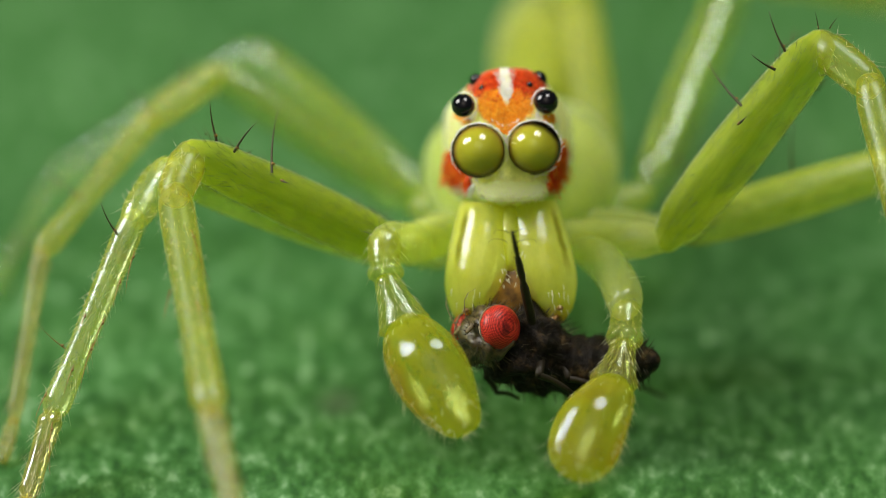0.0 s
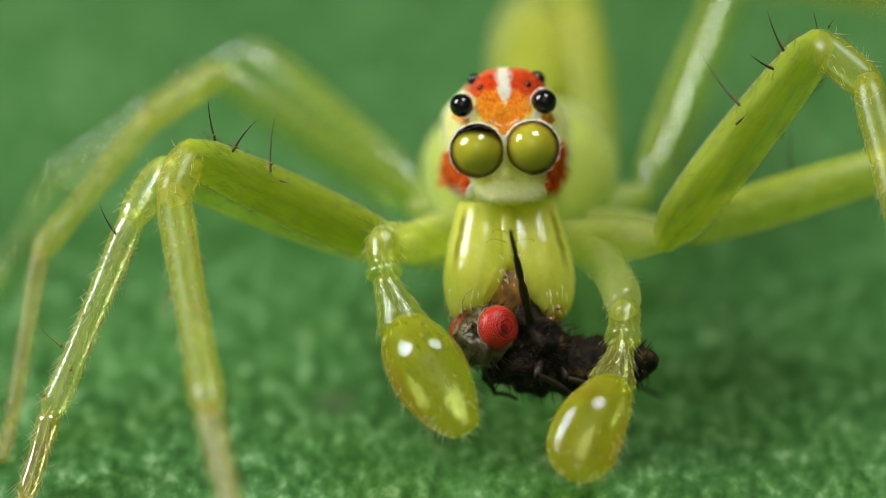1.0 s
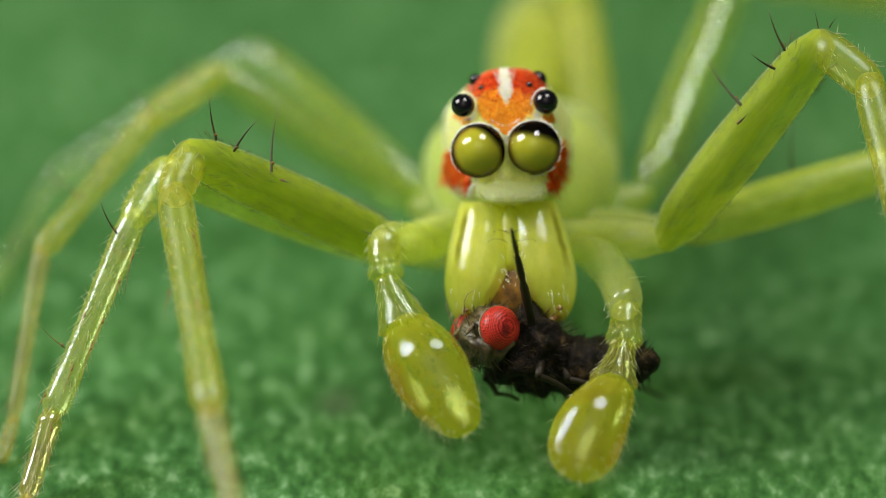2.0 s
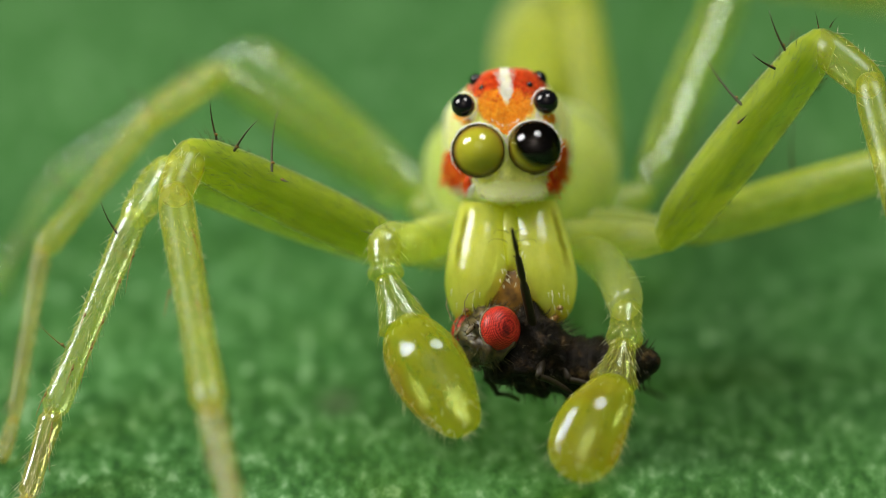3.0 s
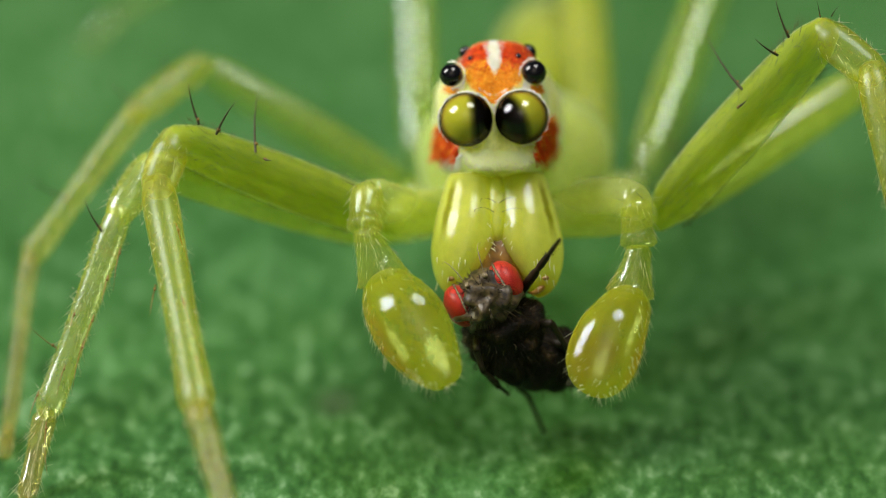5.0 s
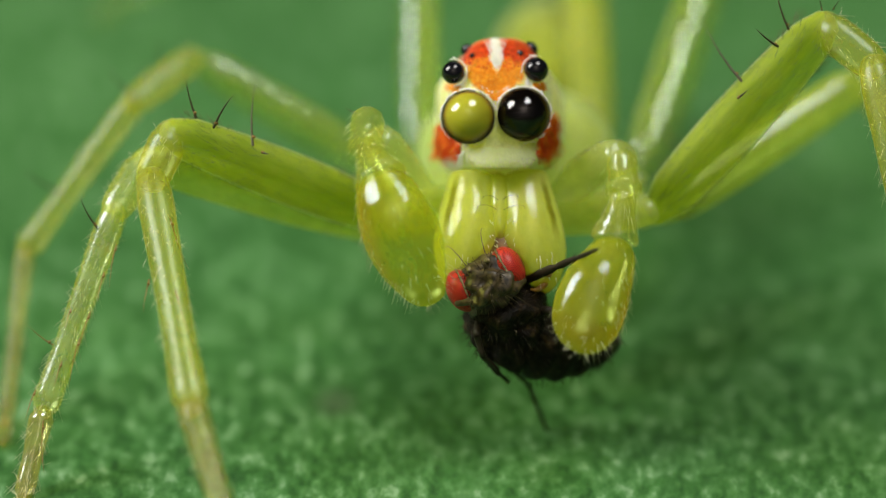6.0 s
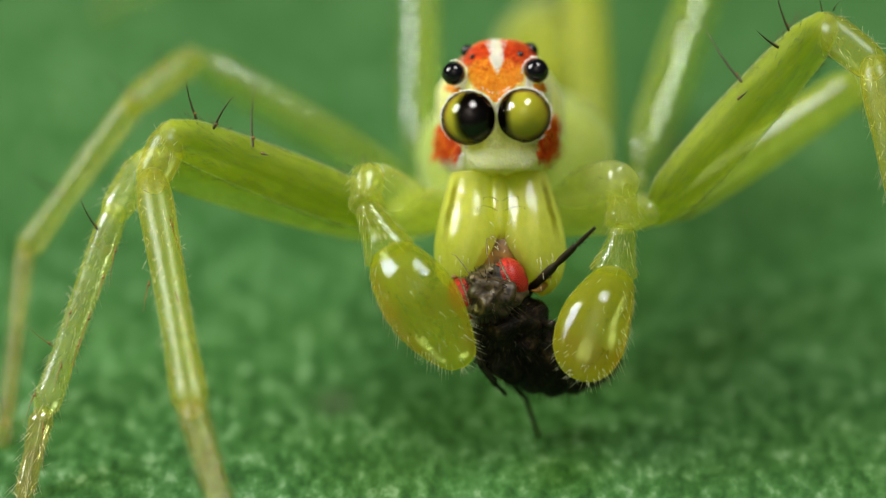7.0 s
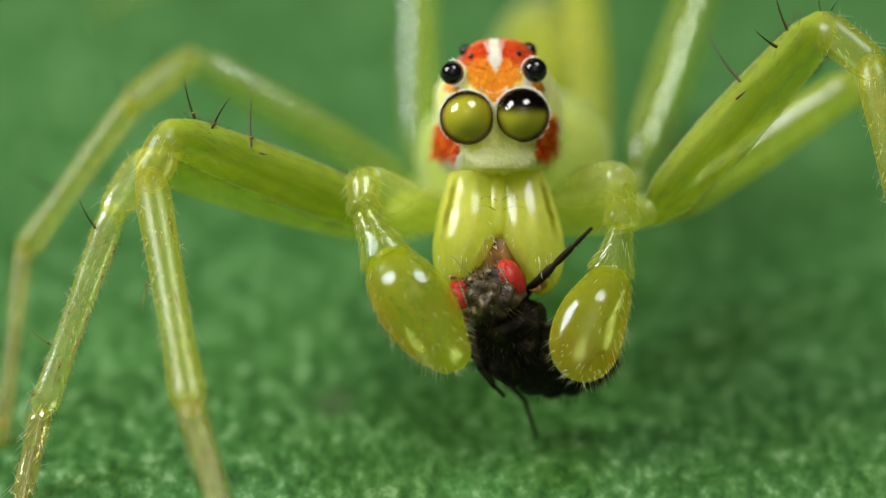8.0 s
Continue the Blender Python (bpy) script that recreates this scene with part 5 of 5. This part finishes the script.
def build_palp(key, joints):
    j = joints[0]
    segs = []
    for i, name in enumerate(("palp_femur", "palp_patella", "palp_tibia", "palp_tarsus")):
        length = (Vector(j[i + 1]) - Vector(j[i])).length
        keys = [(a, b * 1.06, c * 1.06, d, e) for a, b, c, d, e in PALP_SHAPES[key][i]]
        bm = pod(length, keys, seed=i + len(key), lumps=0.05 if i in (1, 2) else 0.0)
        if i == 0 and key == "right_palp":  # arched over the side of the jaw
            for p in bm.verts:
                u = min(max(p.co.z / length, 0), 1)
                p.co.x -= 0.16 * 4 * u * (1 - u)
        seg = part(name, bm, (PALPROOT, PALP, PALP, LEFTTIP if key == "left_palp" else RIGHTTIP)[i], spider, "swollen glossy palp tip" if i == 3 else "clear glassy palp joint" if i in (1, 2) else "", in_body(aim(j[i], j[i + 1])))
        if i == 1:
            bm = bmesh.new()
            for x, d in ((-0.12, (0.10, -0.08, -0.12)), (0.02, (0.02, -0.06, -0.20)), (0.14, (0.16, -0.06, -0.06))):
                stick(bm, (x, -0.08, -0.06), Vector((x, -0.08, -0.06)) + Vector(d), 0.009, 0.25, 4, (0.01, 0, 0.0))
            part("bristles", bm, FINE, seg, "short dark bristles")
        bm = bmesh.new()
        prof = smooth_profile(keys, 40)
        out = -1 if key == "right_palp" else 1
        for h in range((34, 34, 70, 190)[i]):
            k = rng.randrange(2, 40)
            if i == 3 and h > 130:  # a fringe round the tip
                k = 40 - int(11 * rng.random() ** 1.6)
            u, xm, xp, front, back = prof[k]
            a = rng.uniform(0, 2 * math.pi)
            if i == 3 and h < 70:  # the flank carries more
                a = rng.gauss(0, 0.5) if out > 0 else math.pi + rng.gauss(0, 0.5)
            ca, sa = math.cos(a), math.sin(a)
            base = Vector((ca * (xp if ca > 0 else xm), sa * (back if sa > 0 else front), u * length))
            lean = 0.14 if i < 3 else 0.13
            if i == 0 and key == "right_palp":
                base.x -= 0.16 * 4 * u * (1 - u)
            tip = base + Vector((ca * 0.10, sa * 0.10, lean)) * rng.uniform(0.4, 1.15)
            stick(bm, base * 0.99, tip, 0.0027, 0.2, 3)
        part("hairs", bm, HAIR, seg)
        segs.append(seg)
    chains.append((segs, joints))
    return segs


build_palp("left_palp", left_palp)
build_palp("right_palp", right_palp)


# ---- the fly ----
fly = new("caught_fly")
tagged(fly, "dark hairy fly with red eyes held in the jaws", "fly")


def build_fly():
    """Head towards +x, upper side +z, one eye towards each y; the hind body hangs bent to the +y side."""
    part("thorax", blob(0.0, 0.02, -0.02, 0.64, 0.53, 0.56, 44, 32, 0.42, 1), FLYSKIN, fly, "bristly dark thorax")

    def tail(s):
        """The middle line of the bent hind body."""
        return Vector((-0.25 - 1.02 * s + 0.25 * s * s, 0.05 + 0.58 * s + 0.15 * s * s, -0.18 + 0.13 * s))

    bm = bmesh.new()
    secs = []
    for s, r in smooth_profile([(0.0, 0.30), (0.25, 0.45), (0.6, 0.46), (1.0, 0.37), (1.3, 0.26), (1.44, 0.17), (1.53, 0.06)], 40):
        c = tail(s)
        rr = r * (1 + 0.055 * math.sin(s * 22))
        way = (tail(s + 0.02) - tail(s - 0.02)).normalized()
        side = Vector((-way.y, way.x, 0)).normalized()
        secs.append((c, side * rr, (0, 0, rr * 0.9)))
    rings(bm, secs, 28)
    part("abdomen", bm, FLYSKIN, fly, "ringed dark abdomen")
    part("fly_head", blob(0.72, 0, -0.02, 0.34, 0.45, 0.42, 44, 32, 0.34, 7), FLYPALE, fly, "grey-brown hairy face")
    for k in (-1, 1):
        part("compound_eye", blob(0.76, k * 0.345, 0.06, 0.30, 0.215, 0.305, 48, 32), FLYEYE, fly, "red faceted eye")
        bm = bmesh.new()
        for i in range(36):
            a, b = 2 * math.pi * i / 36, 2 * math.pi * (i + 1) / 36
            p = [(0.76 + 0.301 * math.cos(q), k * (0.325 - 0.03 * math.cos(q)), 0.06 + 0.306 * math.sin(q)) for q in (a, b)]
            stick(bm, p[0], p[1], 0.014 + 0.004 * math.sin(i * 2.1), 1.0, 6)
        part("eye_margin", bm, FLYRIM, fly, "pale margin of the eye")
        bm = bmesh.new()
        stick(bm, (0.98, k * 0.10, 0.10), (1.08, k * 0.13, 0.02), 0.035, 0.9, 8)
        stick(bm, (1.07, k * 0.13, 0.03), (1.15, k * 0.15, -0.09), 0.042, 0.6, 8)
        stick(bm, (1.1, k * 0.14, 0.0), (1.20, k * 0.30, 0.50), 0.010, 0.3, 4, (0.16, 0.0, 0.05))
        part("antenna", bm, FLYRIM, fly, "stubby pale antenna with a long bristle")
    for y, z, r in ((0.0, 0.37, 0.024), (-0.06, 0.34, 0.022), (0.06, 0.34, 0.022)):
        part("ocellus", blob(0.86, y, z, r, r, r, 12, 8), FLYRIM, fly, "tiny pale bump on the crown")
    for x, k, pts in ((0.0, 1, ((0.2, 0.62, -0.5), (-0.35, 0.66, -0.62), (-0.75, 0.72, -0.66))),
                      (-0.25, 1, ((-0.3, 0.6, -0.42), (-0.7, 0.75, -0.48), (-0.9, 0.8, -0.45))), (0.3, -1, ((0.35, -0.45, -0.45), (0.1, -0.5, -0.6), (-0.2, -0.4, -0.62))),
                      (0.0, -1, ((-0.1, -0.5, -0.3), (-0.45, -0.42, -0.4), (-0.75, -0.35, -0.3))), (-0.25, -1, ((-0.55, -0.28, -0.12), (-1.2, -0.12, 0.0), (-2.45, -0.20, -0.05)))):
        bm = bmesh.new()
        prev = (x, k * 0.3, -0.1)
        for p, r in zip(pts, (0.075, 0.05, 0.032)):
            stick(bm, prev, p, r, 0.75, 8, (0, 0, 0.03))
            prev = p
        part("fly_leg", bm, FLYLEG, fly)
    bm = bmesh.new()
    for h in range(1100):
        v = Vector((rng.gauss(0, 1), rng.gauss(0, 1), rng.gauss(0, 1))).normalized()
        c, r = rng.choice((((0, 0.02, -0.02), (0.66, 0.56, 0.58)), ((0.74, 0, -0.02), (0.36, 0.46, 0.42))))
        base = Vector((c[0] + v.x * r[0], c[1] + v.y * r[1], c[2] + v.z * r[2])) * 0.97
        if c[0] > 0.5 and abs(base.y) > 0.3:
            continue
        stick(bm, base, base + v * rng.uniform(0.05, 0.2) + Vector((-0.06, 0, 0)), 0.0065, 0.2, 3)
    for h in range(220):
        s, a = rng.uniform(0.1, 1.4), rng.uniform(0, 6.28)
        r = 0.40 if s < 1.0 else 0.40 - 0.5 * (s - 1.0)
        base = tail(s) + Vector((0.55 * math.cos(a), 0.8 * math.cos(a), 0.88 * math.sin(a))) * r
        stick(bm, base, base + Vector((-0.08 + 0.1 * math.cos(a), 0.15 * math.cos(a), 0.16 * math.sin(a))), 0.008, 0.2, 3)
    part("bristles", bm, FLYLEG, fly)
    bm = bmesh.new()
    for h in range(260):
        v = Vector((rng.gauss(0, 1), rng.gauss(0, 1), rng.gauss(0, 1))).normalized()
        c, r = rng.choice((((0, 0.02, -0.02), (0.64, 0.53, 0.56)), ((0.72, 0, -0.02), (0.34, 0.45, 0.42)), ((0.72, 0, -0.02), (0.34, 0.45, 0.42))))
        base = Vector((c[0] + v.x * r[0], c[1] + v.y * r[1], c[2] + v.z * r[2])) * 0.98
        if c[0] > 0.5 and abs(base.y) > 0.3:
            continue
        stick(bm, base, base + v * rng.uniform(0.06, 0.17) + Vector((-0.05, 0, 0.03)), 0.006, 0.2, 3)
    part("tan_hairs", bm, FLYRIM, fly, "straw-coloured hairs")
    bm = limb(1.8, [(0.0, 0.065), (0.4, 0.06), (0.47, 0.038), (0.52, 0.05), (0.70, 0.044), (0.75, 0.026), (0.8, 0.034), (1.0, 0.024)], 1.0, 0.0, 8, 40)
    for h in range(60):
        u, a = rng.uniform(0.05, 1.75), rng.uniform(0, 6.28)
        base = Vector((0.02 * math.cos(a), 0.02 * math.sin(a), u))
        stick(bm, base, base + Vector((0.055 * math.cos(a), 0.055 * math.sin(a), 0.05)), 0.005, 0.2, 3)
    return part("foreleg", bm, FLYLEG, fly, "stiff dark bristly leg")


foreleg = build_fly()


def fly_at(place, ahead, eye):
    """The fly's pose: its middle, the way its head points, and the way its near eye looks, in the camera's axes."""
    x = CAMERA_TURN.to_3x3() @ Vector(ahead).normalized()
    y = CAMERA_TURN.to_3x3() @ Vector(eye)
    y = (y - x * y.dot(x)).normalized()
    m = Matrix((x, y, x.cross(y))).transposed().to_4x4()
    m.translation = Vector(place) * S
    return m


FLY_ROWS = [(0, fly_at((1.186, -0.127, 1.540), (-0.815, 0.255, 0.520), (0.455, 0.150, 0.876))),
            (3.6, fly_at((1.193, -0.134, 1.526), (-0.815, 0.255, 0.520), (0.455, 0.150, 0.876))),
            (4, fly_at((1.211, -0.121, 1.581), (-0.815, 0.255, 0.520), (0.455, 0.150, 0.876))),
            (4.2, fly_at((0.825, -0.263, 1.345), (-0.360, 0.557, 0.749), (0.840, 0.543, 0.000))),
            (4.3, fly_at((0.866, -0.283, 1.301), (-0.311, 0.608, 0.731), (0.891, 0.455, 0.000))),
            (4.4, fly_at((1.046, -0.174, 1.535), (-0.700, 0.350, 0.600), (0.600, 0.100, 0.800))),
            (4.5, fly_at((0.983, -0.157, 1.573), (-0.511, 0.495, 0.703), (0.729, 0.682, 0.050))),
            (4.6, fly_at((0.842, 0.016, 1.944), (-0.432, 0.613, 0.661), (0.817, 0.576, 0.000))),
            (4.7, fly_at((0.839, -0.079, 1.739), (-0.350, 0.665, 0.660), (0.885, 0.466, 0.000))),
            (5.2, fly_at((0.900, -0.076, 1.744), (-0.375, 0.671, 0.639), (0.873, 0.487, 0.000))),
            (5.8, fly_at((0.972, -0.073, 1.750), (-0.405, 0.678, 0.614), (0.858, 0.513, 0.000))),
            (5.9, fly_at((0.977, -0.007, 1.894), (-0.387, 0.680, 0.623), (0.869, 0.495, 0.000))),
            (6, fly_at((0.885, -0.002, 1.905), (-0.350, 0.692, 0.632), (0.892, 0.451, 0.000))),
            (6.1, fly_at((0.884, -0.068, 1.762), (-0.371, 0.683, 0.629), (0.879, 0.478, 0.000))),
            (6.2, fly_at((0.854, -0.074, 1.748), (-0.344, 0.703, 0.623), (0.898, 0.440, 0.000))),
            (6.3, fly_at((0.991, -0.095, 1.705), (-0.146, 0.814, 0.562), (0.850, 0.394, -0.350))),
            (6.4, fly_at((1.008, 0.021, 1.955), (-0.338, 0.731, 0.593), (0.870, 0.483, -0.100))),
            (6.5, fly_at((1.005, -0.015, 1.875), (-0.329, 0.725, 0.605), (0.872, 0.479, -0.100))),
            (7, fly_at((0.896, -0.070, 1.757), (-0.316, 0.730, 0.606), (0.918, 0.397, 0.000))),
            (8, fly_at((0.892, -0.079, 1.737), (-0.319, 0.729, 0.606), (0.916, 0.401, 0.000)))]

# which way each retina looks: right, up, towards the lens
LEFT_GAZE = [(0.0, 0.05, -0.1, -0.99), (0.6, 0.05, 0.1, -0.99), (0.8, 0.1, 0.6, -0.8), (1.0, 0.1, 0.87, -0.48), (1.2, 0.05, 0.96, -0.26), (1.5, 0.2, 0.94, -0.26), (1.7, 0.4, 0.86, -0.3),
             (2.8, 0.2, 0.05, -0.98), (3.5, 0.2, 0.05, -0.98), (3.7, 0.5, 0.35, -0.79), (4.0, 0.65, 0.45, -0.6), (4.2, 0.72, 0.4, -0.55), (4.4, 0.92, 0.15, -0.2), (4.5, 0.95, 0.1, -0.1), (4.7, 0.97, 0.15, -0.02),
             (5.8, 0.80, -0.25, -0.55), (6.0, 0.3, -0.1, -0.95), (6.2, 0.2, -0.05, -0.97), (6.4, 0.75, 0.0, -0.65), (6.5, 0.85, 0.0, -0.5), (6.7, 0.93, 0.1, -0.35), (6.9, 0.88, 0.05, 0.45),
             (7.0, 0.72, 0.05, 0.68), (7.2, 0.05, 0.02, 1.0), (7.7, 0.0, 0.05, 1.0), (7.9, 0.0, 0.7, 0.7), (8.0, -0.1, 0.74, -0.67)]
RIGHT_GAZE = [(0.0, 0.35, 0.65, -0.65), (0.2, 0.2, 0.75, -0.62), (0.5, 0.0, 0.8, -0.6), (0.8, 0.0, 0.15, -0.98), (1.2, 0.0, 0.15, -0.98), (1.5, -0.15, 0.93, -0.33), (1.7, 0.1, 0.95, -0.28),
              (2.8, 0.35, 0.86, 0.36), (3.0, 0.45, 0.5, 0.74), (3.2, 0.25, 0.85, 0.46), (3.5, 0.12, 0.95, 0.28), (3.7, 0.3, 0.9, 0.32), (4.0, 0.25, 0.87, 0.42), (4.2, -0.4, 0.8, 0.4),
              (4.5, -0.9, -0.1, -0.33), (4.7, -0.85, -0.4, -0.3), (5.2, -0.6, -0.2, 0.75), (5.8, 0.0, 0.0, 1.0), (6.0, -0.2, 0.0, 0.97), (6.4, 0.0, 0.05, 1.0), (6.5, -0.4, 0.0, 0.92),
              (6.7, -0.97, 0.05, 0.15), (6.9, -0.95, 0.0, -0.3), (7.0, -0.92, 0.0, -0.38), (7.2, -0.2, 0.0, -0.98), (7.5, -0.3, 0.0, -0.95), (7.7, -0.98, 0.0, -0.1), (7.9, -0.3, 0.2, 0.93), (8.0, 0.0, 0.98, 0.14)]


def between(rows, t):
    """The body's pose at t, eased between its rows."""
    for (t0, a), (t1, b) in zip(rows, rows[1:]):
        if t <= t1:
            u = (t - t0) / (t1 - t0)
            return a.lerp(b, u)
    return rows[-1][1]


FORELEG_ROOT = Vector((0.30, 0.42, 0.22))
FORELEG_TIPS = [(0, (0.923, -1.022, 3.716)), (3.6, (0.924, -0.961, 3.729)), (4, (0.928, -0.988, 3.742)), (4.2, (1.600, -0.849, 3.377)), (4.3, (1.576, -1.267, 3.096)),
                (4.4, (1.582, -1.514, 3.396)), (4.5, (1.573, -1.093, 3.423)), (4.6, (1.317, -0.823, 3.883)), (4.7, (1.437, -1.029, 3.561)), (5.2, (1.712, -0.869, 3.596)),
                (5.8, (2.049, -0.647, 3.576)), (5.9, (1.890, -1.056, 3.431)), (6, (2.091, -0.910, 3.389)), (6.1, (2.072, -0.574, 3.567)), (6.2, (2.088, -0.522, 3.559)),
                (6.3, (2.244, -0.434, 3.393)), (6.4, (1.891, -0.978, 3.503)), (6.5, (2.075, -0.869, 3.453)), (7, (2.064, -0.607, 3.565)), (8, (2.046, -0.608, 3.565))]


def motions():
    walk(spider, BODY_ROWS)
    walk(fly, FLY_ROWS)
    rows = []
    for t, tip in FORELEG_TIPS:
        m = between(FLY_ROWS, t)
        rows.append((t, m.inverted() @ aim((m @ (FORELEG_ROOT * S)) / S, tip)))
    walk(foreleg, rows)
    for ob, gaze in zip(retinas, (LEFT_GAZE, RIGHT_GAZE)):
        walk(ob, [(t, Vector((0, 0, 1)).rotation_difference(Vector((x, y, z))).to_matrix().to_4x4()) for t, x, y, z in gaze])
    for segs, joints in chains:
        for i, seg in enumerate(segs):
            walk(seg, [(t, between(BODY_ROWS, t).inverted() @ aim(j[i], j[i + 1])) for t, j in joints.items()])


motions()
